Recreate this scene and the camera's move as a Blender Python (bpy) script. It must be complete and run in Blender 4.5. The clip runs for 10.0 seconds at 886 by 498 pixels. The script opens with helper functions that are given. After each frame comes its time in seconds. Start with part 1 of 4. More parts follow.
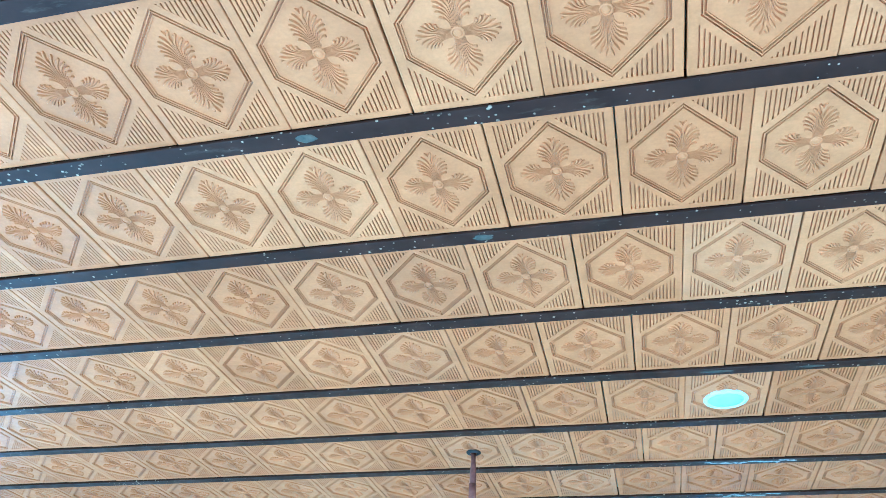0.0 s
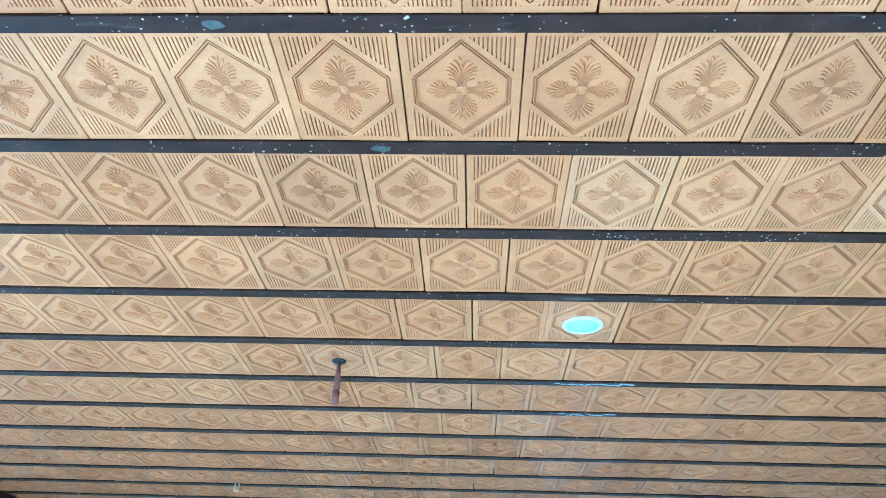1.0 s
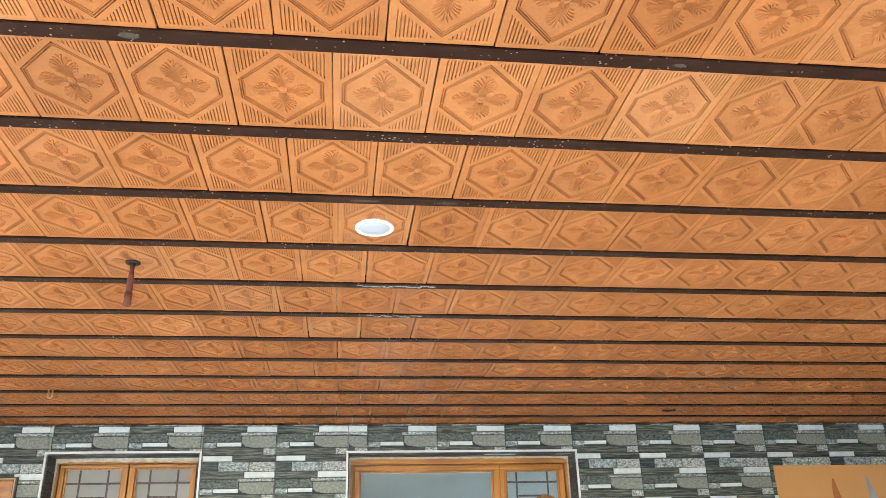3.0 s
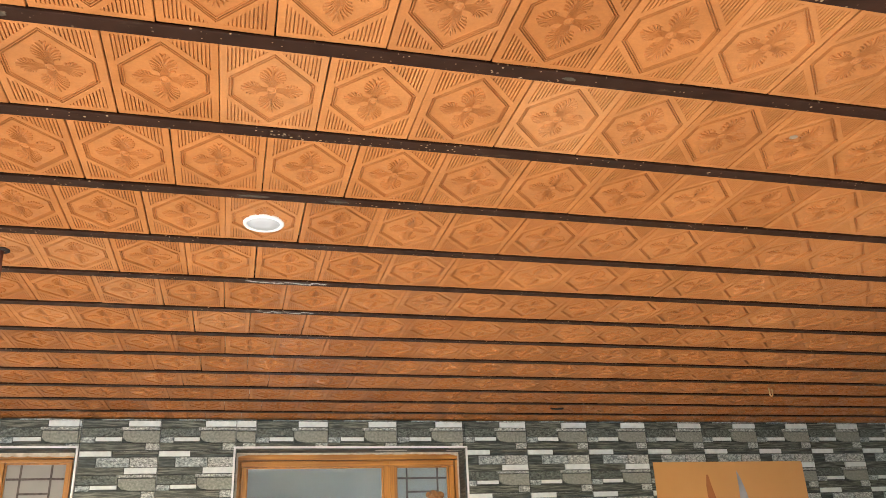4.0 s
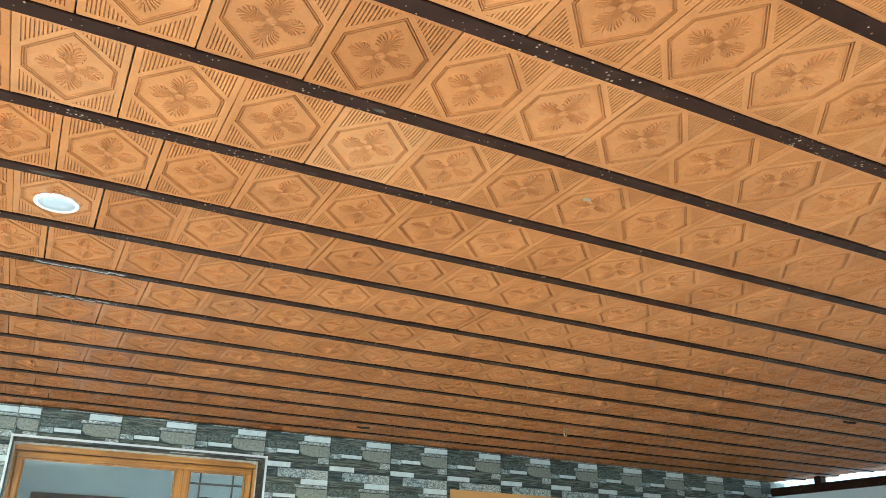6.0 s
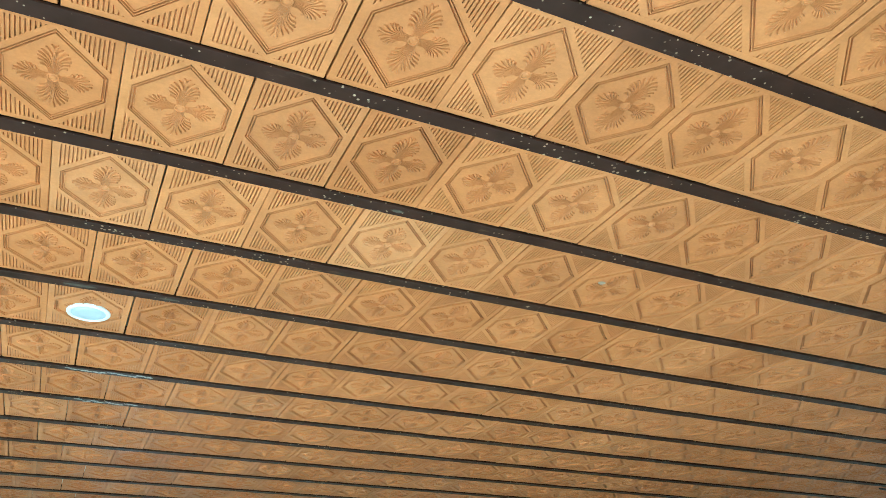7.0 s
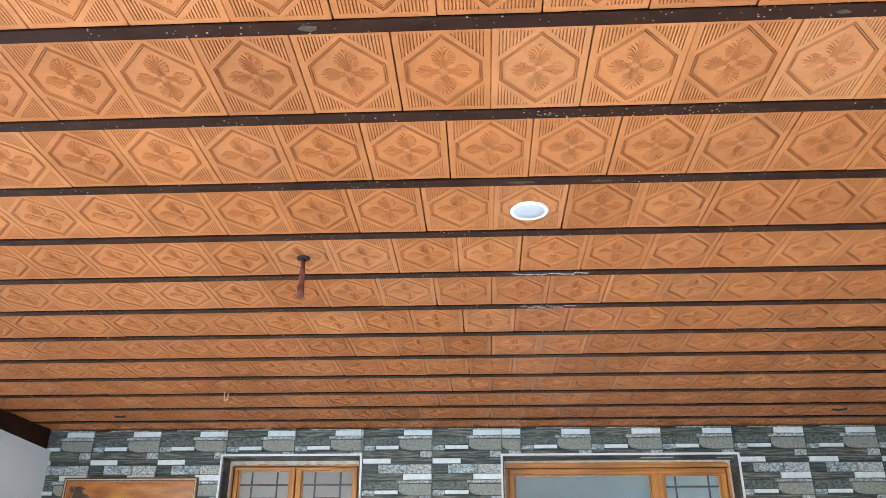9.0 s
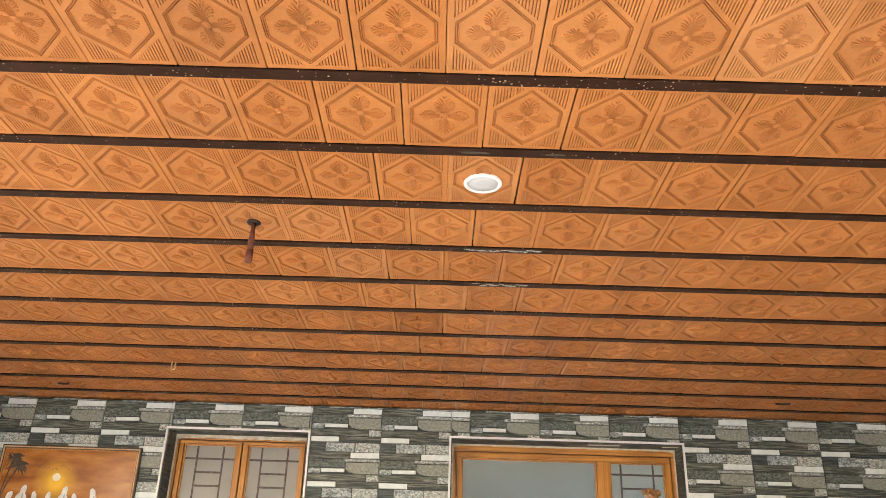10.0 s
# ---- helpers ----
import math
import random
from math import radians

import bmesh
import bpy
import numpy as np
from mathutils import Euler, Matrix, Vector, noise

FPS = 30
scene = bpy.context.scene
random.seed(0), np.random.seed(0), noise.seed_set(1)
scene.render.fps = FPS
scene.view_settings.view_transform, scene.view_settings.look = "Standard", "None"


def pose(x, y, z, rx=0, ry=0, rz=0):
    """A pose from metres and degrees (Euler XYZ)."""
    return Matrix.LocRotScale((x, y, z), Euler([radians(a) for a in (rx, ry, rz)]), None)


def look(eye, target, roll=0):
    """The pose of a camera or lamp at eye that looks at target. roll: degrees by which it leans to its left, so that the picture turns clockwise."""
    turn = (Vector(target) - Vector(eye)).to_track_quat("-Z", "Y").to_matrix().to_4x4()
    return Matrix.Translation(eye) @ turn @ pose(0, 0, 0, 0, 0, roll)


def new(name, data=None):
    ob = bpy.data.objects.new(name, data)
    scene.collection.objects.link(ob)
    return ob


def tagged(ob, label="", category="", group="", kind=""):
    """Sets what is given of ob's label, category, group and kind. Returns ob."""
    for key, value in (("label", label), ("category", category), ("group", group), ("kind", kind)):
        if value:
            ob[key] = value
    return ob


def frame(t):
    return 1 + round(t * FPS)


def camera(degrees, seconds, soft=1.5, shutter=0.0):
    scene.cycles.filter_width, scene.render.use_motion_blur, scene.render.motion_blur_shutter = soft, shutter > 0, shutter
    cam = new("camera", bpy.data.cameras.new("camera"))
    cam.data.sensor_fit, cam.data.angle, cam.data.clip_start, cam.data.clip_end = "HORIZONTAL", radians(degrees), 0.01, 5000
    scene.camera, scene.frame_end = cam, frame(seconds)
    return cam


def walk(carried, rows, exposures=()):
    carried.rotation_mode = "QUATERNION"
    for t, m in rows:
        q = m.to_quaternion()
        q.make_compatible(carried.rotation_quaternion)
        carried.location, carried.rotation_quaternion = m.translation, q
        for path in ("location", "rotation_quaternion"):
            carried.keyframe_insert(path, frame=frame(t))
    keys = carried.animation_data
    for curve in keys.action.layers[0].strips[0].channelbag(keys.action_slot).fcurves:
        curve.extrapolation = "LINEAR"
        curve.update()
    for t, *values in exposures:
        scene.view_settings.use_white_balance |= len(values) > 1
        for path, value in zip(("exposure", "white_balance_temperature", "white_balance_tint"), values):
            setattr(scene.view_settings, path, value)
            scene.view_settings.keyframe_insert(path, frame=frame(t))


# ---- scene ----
cam = camera(58.2, 10.0, 0.8)
PATH = [
    (0, (-0.237, -2.153, 1.56), (-0.665, -0.559, 2.69), 3.1),
    (0.5, (-0.315, -2.175, 1.552), (-0.553, -0.522, 2.652), 3.7),
    (1, (-0.298, -2.176, 1.524), (-0.388, -0.433, 2.501), 2.1),
    (1.5, (-0.231, -2.191, 1.522), (-0.232, -0.411, 2.434), 0.8),
    (2, (-0.164, -2.2, 1.517), (-0.083, -0.405, 2.394), -0.0),
    (2.5, (-0.126, -2.19, 1.511), (0.047, -0.37, 2.323), -0.9),
    (2.7, (-0.103, -2.188, 1.487), (0.093, -0.365, 2.284), -1.3),
    (3.8, (-0.035, -2.188, 1.533), (0.402, -0.381, 2.271), -2.1),
    (4, (-0.034, -2.192, 1.522), (0.447, -0.402, 2.274), -2.4),
    (4.5, (-0.004, -2.202, 1.528), (0.54, -0.434, 2.288), -0.8),
    (5, (0.043, -2.217, 1.531), (0.681, -0.481, 2.294), 0.6),
    (5.5, (0.064, -2.236, 1.52), (0.819, -0.546, 2.279), 0.5),
    (5.7, (0.082, -2.24, 1.529), (0.876, -0.572, 2.295), 1.1),
    (6.8, (0.072, -2.334, 1.537), (0.918, -0.758, 2.432), -0.0),
    (7, (0.039, -2.32, 1.539), (0.795, -0.735, 2.496), -1.2),
    (7.5, (-0.031, -2.304, 1.563), (0.459, -0.653, 2.58), -1.9),
    (8, (-0.1, -2.27, 1.525), (0.112, -0.538, 2.502), -2.3),
    (8.5, (-0.149, -2.231, 1.426), (-0.135, -0.446, 2.329), -1.7),
    (9, (-0.139, -2.196, 1.359), (-0.234, -0.38, 2.191), 0.2),
    (9.5, (-0.138, -2.165, 1.31), (-0.225, -0.325, 2.088), 0.9),
    (10, (-0.095, -2.153, 1.308), (-0.102, -0.325, 2.12), 1.8),
]

EXPOSURE = [
    (0, 2.86, 3013, -23), (0.5, 2.97, 2922, -22), (1, 2.97, 2994, -24), (1.5, 2.92, 3736, -26),
    (2, 2.72, 4611, -14), (2.5, 2.64, 5002, -5), (4, 2.40, 6485, 9), (4.5, 2.43, 6193, 5),
    (5, 2.51, 5275, -3), (5.5, 2.54, 5098, -4), (7, 2.64, 4300, -28), (7.5, 2.77, 3319, -27),
    (8, 2.91, 2988, -26), (8.5, 2.85, 3754, -23), (9, 2.42, 5096, 5), (9.5, 2.37, 5881, 10),
    (10, 2.34, 6683, 10),
]
walk(cam, [(t, look(eye, target, roll)) for t, eye, target, roll in PATH], EXPOSURE)

# ---- daylight: hazy sky and a sun behind the open front of the porch ----
world = bpy.data.worlds.new("daylight")
scene.world = world
world.use_nodes = True
wn = world.node_tree.nodes
sky = wn.new("ShaderNodeTexSky")
sky.sky_type = "NISHITA"
sky.sun_disc = False
sky.sun_elevation = radians(30)
sky.sun_rotation = radians(191)
world.node_tree.links.new(sky.outputs[0], wn["Background"].inputs[0])
wn["Background"].inputs[1].default_value = 0.13
sun = new("sun", bpy.data.lights.new("sun", "SUN"))
sun.data.energy, sun.data.angle, sun.data.color = 4.0, radians(0.6), (1.0, 0.95, 0.87)
sun.matrix_world = look((-2, -10.5, 6.2), (0, 0, 0))


# ---- materials ----
def material(name, rough=0.6, metal=0.0, spec=0.5):
    m = bpy.data.materials.new(name)
    m.use_nodes = True
    b = m.node_tree.nodes["Principled BSDF"]
    b.inputs["Roughness"].default_value = rough
    b.inputs["Metallic"].default_value = metal
    b.inputs["Specular IOR Level"].default_value = spec
    return m, m.node_tree, b


def coords(tree, scale=(1, 1, 1), kind="Object"):
    tc = tree.nodes.new("ShaderNodeTexCoord")
    mp = tree.nodes.new("ShaderNodeMapping")
    mp.inputs["Scale"].default_value = scale
    tree.links.new(tc.outputs[kind], mp.inputs[0])
    return mp.outputs[0]


def world_coords(tree, scale=(1, 1, 1)):
    g = tree.nodes.new("ShaderNodeNewGeometry")
    mp = tree.nodes.new("ShaderNodeMapping")
    mp.inputs["Scale"].default_value = scale
    tree.links.new(g.outputs["Position"], mp.inputs[0])
    return mp.outputs[0]


def noise_tex(tree, vec, scale, detail=4.0, rough=0.55):
    n = tree.nodes.new("ShaderNodeTexNoise")
    n.inputs["Scale"].default_value = scale
    n.inputs["Detail"].default_value = detail
    n.inputs["Roughness"].default_value = rough
    tree.links.new(vec, n.inputs["Vector"])
    return n.outputs["Fac"]


def ramp(tree, fac, stops):
    r = tree.nodes.new("ShaderNodeValToRGB")
    while len(r.color_ramp.elements) < len(stops):
        r.color_ramp.elements.new(0.5)
    for e, (p, c) in zip(r.color_ramp.elements, stops):
        e.position = p
        e.color = (*c, 1) if len(c) == 3 else c
    tree.links.new(fac, r.inputs[0])
    return r.outputs[0]


def mix(tree, fac, a, b, blend="MIX"):
    n = tree.nodes.new("ShaderNodeMix")
    n.data_type, n.blend_type = "RGBA", blend
    for sock, v in ((n.inputs[0], fac), (n.inputs[6], a), (n.inputs[7], b)):
        if hasattr(v, "is_linked"):
            tree.links.new(v, sock)
        else:
            sock.default_value = v if isinstance(v, float) else (*v, 1)
    return n.outputs[2]


def bump(tree, bsdf, height, strength=0.3, dist=0.002):
    n = tree.nodes.new("ShaderNodeBump")
    n.inputs["Strength"].default_value = strength
    n.inputs["Distance"].default_value = dist
    tree.links.new(height, n.inputs["Height"])
    tree.links.new(n.outputs[0], bsdf.inputs["Normal"])


def simple(name, dark, light, scale=20.0, rough=0.6, metal=0.0, stretch=(1, 1, 1), relief=0.15, depth=0.002, spec=0.5):
    m, t, b = material(name, rough, metal, spec)
    v = world_coords(t, stretch)
    f = noise_tex(t, v, scale)
    t.links.new(ramp(t, f, [(0.3, dark), (0.7, light)]), b.inputs["Base Color"])
    bump(t, b, noise_tex(t, v, scale * 3.0), relief, depth)
    return m


def terracotta():
    m, t, b = material("varnished_terracotta", 0.5, 0.0, 0.20)
    v = world_coords(t)
    tone = t.nodes.new("ShaderNodeAttribute")
    tone.attribute_name = "tone"
    dust = t.nodes.new("ShaderNodeAttribute")
    dust.attribute_name = "dust"
    base = ramp(t, tone.outputs["Fac"], [(0.0, (0.40, 0.152, 0.044)), (0.5, (0.48, 0.190, 0.058)), (1.0, (0.54, 0.228, 0.076))])
    cloud = ramp(t, noise_tex(t, v, 9.0, 5.0), [(0.3, (0.84, 0.82, 0.8)), (0.7, (1.08, 1.08, 1.08))])
    base = mix(t, 1.0, base, cloud, "MULTIPLY")
    streak = ramp(t, noise_tex(t, world_coords(t, (1.0, 5.0, 1.0)), 13.0, 5.0, 0.6), [(0.32, (0.94, 0.93, 0.92)), (0.55, (1.0, 1.0, 1.0)), (0.75, (1.03, 1.03, 1.04))])
    base = mix(t, 1.0, base, streak, "MULTIPLY")
    grain = ramp(t, noise_tex(t, v, 160.0, 3.0), [(0.3, (0.92, 0.91, 0.9)), (0.7, (1.05, 1.05, 1.05))])
    base = mix(t, 1.0, base, grain, "MULTIPLY")
    pale = noise_tex(t, v, 26.0, 6.0, 0.65)
    patch = ramp(t, pale, [(0.30, (0.12, 0.12, 0.12)), (0.75, (0.75, 0.75, 0.75))])
    amount = t.nodes.new("ShaderNodeMath")
    amount.operation = "MULTIPLY"
    t.links.new(patch, amount.inputs[0])
    t.links.new(dust.outputs["Fac"], amount.inputs[1])
    base = mix(t, amount.outputs[0], base, (0.54, 0.31, 0.16))
    t.links.new(base, b.inputs["Base Color"])
    rr = ramp(t, noise_tex(t, v, 30.0, 4.0), [(0.3, (0.36, 0.36, 0.36)), (0.7, (0.52, 0.52, 0.52))])
    t.links.new(rr, b.inputs["Roughness"])
    bump(t, b, noise_tex(t, v, 220.0, 4.0), 0.25, 0.0008)
    return m


def speckled_steel():
    m, t, b = material("dark_painted_steel", 0.3, 0.0, 0.10)
    v = world_coords(t)
    base = ramp(t, noise_tex(t, v, 14.0, 5.0), [(0.3, (0.022, 0.0096, 0.0058)), (0.75, (0.046, 0.0205, 0.0128))])
    vo = t.nodes.new("ShaderNodeTexVoronoi")
    vo.inputs["Scale"].default_value = 72.0
    t.links.new(world_coords(t), vo.inputs["Vector"])
    size = noise_tex(t, v, 4.5, 3.0)
    spot = t.nodes.new("ShaderNodeMath")
    spot.operation = "SUBTRACT"
    t.links.new(ramp(t, size, [(0.35, (0.06, 0.06, 0.06)), (0.7, (0.29, 0.29, 0.29))]), spot.inputs[0])
    t.links.new(vo.outputs["Distance"], spot.inputs[1])
    f = ramp(t, spot.outputs[0], [(0.0, (0, 0, 0)), (0.06, (1, 1, 1))])
    pick = ramp(t, noise_tex(t, v, 47.0, 2.0), [(0.41, (0, 0, 0)), (0.60, (0.9, 0.9, 0.9))])
    f = mix(t, 1.0, f, pick, "MULTIPLY")
    base = mix(t, f, base, (0.50, 0.36, 0.225))
    smear = ramp(t, noise_tex(t, world_coords(t, (1.0, 4.0, 1.0)), 7.0, 6.0, 0.7), [(0.62, (0, 0, 0)), (0.8, (0.35, 0.35, 0.35))])
    base = mix(t, smear, base, (0.24, 0.17, 0.105))
    t.links.new(base, b.inputs["Base Color"])
    t.links.new(ramp(t, noise_tex(t, v, 25.0), [(0.3, (0.32, 0.32, 0.32)), (0.7, (0.52, 0.52, 0.52))]), b.inputs["Roughness"])
    bump(t, b, f, 0.5, 0.001)
    return m


def streaked(name, dark, light, rough=0.5):
    """Slate or timber look: long horizontal streaks."""
    m, t, b = material(name, rough)
    info = t.nodes.new("ShaderNodeObjectInfo")
    v = world_coords(t, (4.0, 4.0, 55.0))
    f = noise_tex(t, v, 2.2, 6.0, 0.65)
    c = ramp(t, f, [(0.32, tuple(x * 0.4 for x in dark)), (0.46, dark), (0.58, light), (0.70, tuple(min(1, x * 1.5) for x in light))])
    tint = ramp(t, info.outputs["Random"], [(0.0, (0.88, 0.9, 0.92)), (1.0, (1.1, 1.08, 1.04))])
    c = mix(t, 1.0, c, tint, "MULTIPLY")
    t.links.new(c, b.inputs["Base Color"])
    bump(t, b, f, 0.6, 0.004)
    return m


def crackled(name, dark, light, scale, rough=0.5, relief=0.7):
    """Rough broken stone: clumped cells with dark cracks."""
    m, t, b = material(name, rough)
    v = world_coords(t, (1.0, 1.0, 1.6))
    vo = t.nodes.new("ShaderNodeTexVoronoi")
    vo.feature = "DISTANCE_TO_EDGE"
    vo.inputs["Scale"].default_value = scale
    warp = t.nodes.new("ShaderNodeTexNoise")
    warp.inputs["Scale"].default_value = scale * 0.6
    t.links.new(v, warp.inputs["Vector"])
    add = t.nodes.new("ShaderNodeVectorMath")
    add.operation = "MULTIPLY_ADD"
    t.links.new(warp.outputs["Color"], add.inputs[0])
    add.inputs[1].default_value = (1.6 / scale, 1.6 / scale, 1.6 / scale)
    t.links.new(v, add.inputs[2])
    t.links.new(add.outputs[0], vo.inputs["Vector"])
    f = noise_tex(t, v, scale * 0.75, 8.0, 0.8)
    c = ramp(t, f, [(0.40, dark), (0.60, light)])
    edge = ramp(t, vo.outputs["Distance"], [(0.0, (0.62, 0.62, 0.62)), (0.16, (0.95, 0.95, 0.95)), (0.4, (1.1, 1.1, 1.1))])
    c = mix(t, 1.0, c, edge, "MULTIPLY")
    t.links.new(c, b.inputs["Base Color"])
    bump(t, b, vo.outputs["Distance"], relief, 0.004)
    return m


TERRACOTTA = terracotta()
STEEL = speckled_steel()
WHITE_STONE = simple("white_stone", (0.62, 0.68, 0.67), (0.76, 0.81, 0.80), 30, 0.45)
SLATE = streaked("slate_streaks", (0.030, 0.042, 0.040), (0.092, 0.114, 0.108))
TIMBER_STONE = streaked("brown_grey_streaks", (0.052, 0.062, 0.050), (0.170, 0.184, 0.152))
ROUGH_DARK = crackled("rough_dark_stone", (0.022, 0.032, 0.026), (0.22, 0.255, 0.225), 62)
PEBBLE = simple("beige_grey_stone", (0.150, 0.165, 0.140), (0.36, 0.375, 0.32), 75, 0.5, relief=0.7, depth=0.003)
SILVER = crackled("silver_grey_stone", (0.10, 0.132, 0.138), (0.66, 0.73, 0.72), 55)
ROPE = crackled("pale_chipped_edge", (0.13, 0.15, 0.14), (0.78, 0.82, 0.78), 70)
GROUT = simple("pale_grey_grout", (0.36, 0.38, 0.37), (0.50, 0.52, 0.51), 60, 0.8)
BED = simple("dark_tile_body", (0.030, 0.036, 0.034), (0.070, 0.080, 0.076), 50, 0.8)
PLASTER = simple("white_plaster", (0.74, 0.81, 0.83), (0.80, 0.87, 0.89), 3, 0.7)
PVC = simple("white_trim", (0.72, 0.72, 0.72), (0.8, 0.8, 0.8), 12, 0.35)
ROOM_PAINT = simple("pale_room_paint", (0.62, 0.63, 0.59), (0.70, 0.71, 0.67), 2, 0.75)


def timber(name, dark, light, along="x", rough=0.35):
    m, t, b = material(name, rough)
    st = {"x": (1.5, 40, 40), "z": (40, 40, 1.5)}[along]
    f = noise_tex(t, world_coords(t, st), 1.6, 5.0, 0.6)
    blot = noise_tex(t, world_coords(t), 5.0, 3.0)
    c = ramp(t, f, [(0.3, dark), (0.65, light)])
    c = mix(t, 1.0, c, ramp(t, blot, [(0.3, (0.85, 0.82, 0.8)), (0.7, (1.1, 1.1, 1.1))]), "MULTIPLY")
    t.links.new(c, b.inputs["Base Color"])
    bump(t, b, f, 0.15, 0.001)
    return m


WOOD_H = timber("varnished_teak_rail", (0.27, 0.095, 0.015), (0.56, 0.25, 0.045), "x")
WOOD_V = timber("varnished_teak_stile", (0.27, 0.095, 0.015), (0.56, 0.25, 0.045), "z")
DARK_WOOD = timber("dark_brown_wood", (0.05, 0.033, 0.022), (0.11, 0.075, 0.05), "x", 0.5)
CREAM = simple("cream_gilt_moulding", (0.55, 0.36, 0.19), (0.7, 0.5, 0.3), 30, 0.35)
RUST = simple("rusty_pipe", (0.10, 0.028, 0.016), (0.21, 0.065, 0.035), 45, 0.75)
BRASS = simple("brass_wire", (0.6, 0.48, 0.26), (0.72, 0.6, 0.36), 40, 0.4, 0.6)
LEAD = simple("mottled_lead_strip", (0.008, 0.006, 0.006), (0.17, 0.14, 0.125), 75, 0.45, 0.2)
SMEAR = simple("pale_beige_plaster", (0.42, 0.35, 0.26), (0.66, 0.60, 0.52), 28, 0.8, relief=0.5)
DIFFUSER = simple("opal_diffuser", (0.50, 0.52, 0.55), (0.54, 0.56, 0.59), 6, 0.4)
RIM = simple("white_lamp_rim", (0.80, 0.79, 0.77), (0.84, 0.83, 0.81), 10, 0.3)
FLOOR = simple("polished_floor_tile", (0.52, 0.50, 0.47), (0.62, 0.60, 0.56), 4, 0.3)
GROUND = simple("sunlit_paving", (0.28, 0.27, 0.25), (0.38, 0.365, 0.34), 1.2, 0.85)


def frosted_glass():
    m, t, b = material("frosted_glass", 0.28)
    t.links.new(ramp(t, noise_tex(t, world_coords(t), 4.0), [(0.3, (0.29, 0.285, 0.275)), (0.7, (0.35, 0.345, 0.335))]), b.inputs["Base Color"])
    b.inputs["Transmission Weight"].default_value = 0.25
    bump(t, b, noise_tex(t, world_coords(t), 300.0), 0.2, 0.0006)
    return m


def clear_glass():
    m, t, b = material("clear_glass", 0.02)
    b.inputs["Base Color"].default_value = (0.93, 0.97, 0.97, 1)
    b.inputs["Transmission Weight"].default_value = 1.0
    b.inputs["IOR"].default_value = 1.45
    return m


FROSTED, GLASS = frosted_glass(), clear_glass()


# ---- mesh helpers ----
def box(bm, x0, x1, y0, y1, z0, z1, mat=0):
    vs = [bm.verts.new(p) for p in ((x0, y0, z0), (x1, y0, z0), (x1, y1, z0), (x0, y1, z0), (x0, y0, z1), (x1, y0, z1), (x1, y1, z1), (x0, y1, z1))]
    for q in ((3, 2, 1, 0), (4, 5, 6, 7), (0, 1, 5, 4), (1, 2, 6, 5), (2, 3, 7, 6), (3, 0, 4, 7)):
        bm.faces.new([vs[i] for i in q]).material_index = mat
    return vs


def soft_box(bm, x0, x1, y0, y1, z0, z1, r=0.003, mat=0):
    """A box with bevelled edges."""
    vs = box(bm, x0, x1, y0, y1, z0, z1, mat)
    edges = list({e for v in vs for e in v.link_edges})
    bmesh.ops.bevel(bm, geom=edges, offset=r, segments=2, affect="EDGES", profile=0.6)


def tube(bm, points, radius, sides=10, cap=True):
    rings = []
    for i, p in enumerate(points):
        a = Vector(points[max(i - 1, 0)])
        c = Vector(points[min(i + 1, len(points) - 1)])
        q = (c - a).to_track_quat("Z", "Y").to_matrix()
        rings.append([bm.verts.new(Vector(p) + q @ Vector((radius * math.cos(k * math.tau / sides), radius * math.sin(k * math.tau / sides), 0))) for k in range(sides)])
    for a, c in zip(rings, rings[1:]):
        for k in range(sides):
            bm.faces.new((a[k], a[(k + 1) % sides], c[(k + 1) % sides], c[k])).smooth = True
    if cap:
        bm.faces.new(rings[0][::-1])
        bm.faces.new(rings[-1])


def lathe(bm, profile, cx, cy, sides=40, mat=0):
    """Turn (radius, z) pairs about a vertical axis."""
    rings = [[bm.verts.new((cx + r * math.cos(k * math.tau / sides), cy + r * math.sin(k * math.tau / sides), z)) for k in range(sides)] for r, z in profile]
    for a, c in zip(rings, rings[1:]):
        for k in range(sides):
            f = bm.faces.new((a[k], a[(k + 1) % sides], c[(k + 1) % sides], c[k]))
            f.smooth, f.material_index = True, mat
    bm.faces.new(rings[-1]).material_index = mat


def part(name, bm, mats, parent=None, label=""):
    bmesh.ops.recalc_face_normals(bm, faces=bm.faces)
    me = bpy.data.meshes.new(name)
    bm.to_mesh(me)
    bm.free()
    for m in mats if isinstance(mats, (list, tuple)) else [mats]:
        me.materials.append(m)
    ob = new(name, me)
    if parent:
        ob.parent = parent
    return tagged(ob, label)


def thing(name, at, label, category, kind="", group=""):
    ob = new(name)
    ob.location = at
    bpy.context.view_layer.update()
    return tagged(ob, label, category, group, kind)


def put_under(ob, parent):
    """Parent with the world place kept (things are built in world metres)."""
    ob.parent = parent
    ob.matrix_parent_inverse = Matrix.Translation(-Vector(parent.location))
    return ob


CEIL = 2.5           # underside of the ceiling tiles
PITCH_X, PITCH_Y = 0.22, 0.345
WALL = 3.163         # face of the stone-clad wall
LEFT, RIGHT, FRONT = -3.09, 6.25, -3.45

# ---- ground, floor ----
bm = bmesh.new()
box(bm, -400, 400, -400, 400, -0.42, -0.30)
tagged(part("ground", bm, GROUND), "grey sunlit paving in front of the porch", "ground", kind="structure")
bm = bmesh.new()
box(bm, LEFT - 0.2, RIGHT + 0.2, FRONT, WALL + 0.01, -0.30, 0.0)
tagged(part("floor", bm, FLOOR), "pale polished tile floor of the porch", "floor", kind="structure")


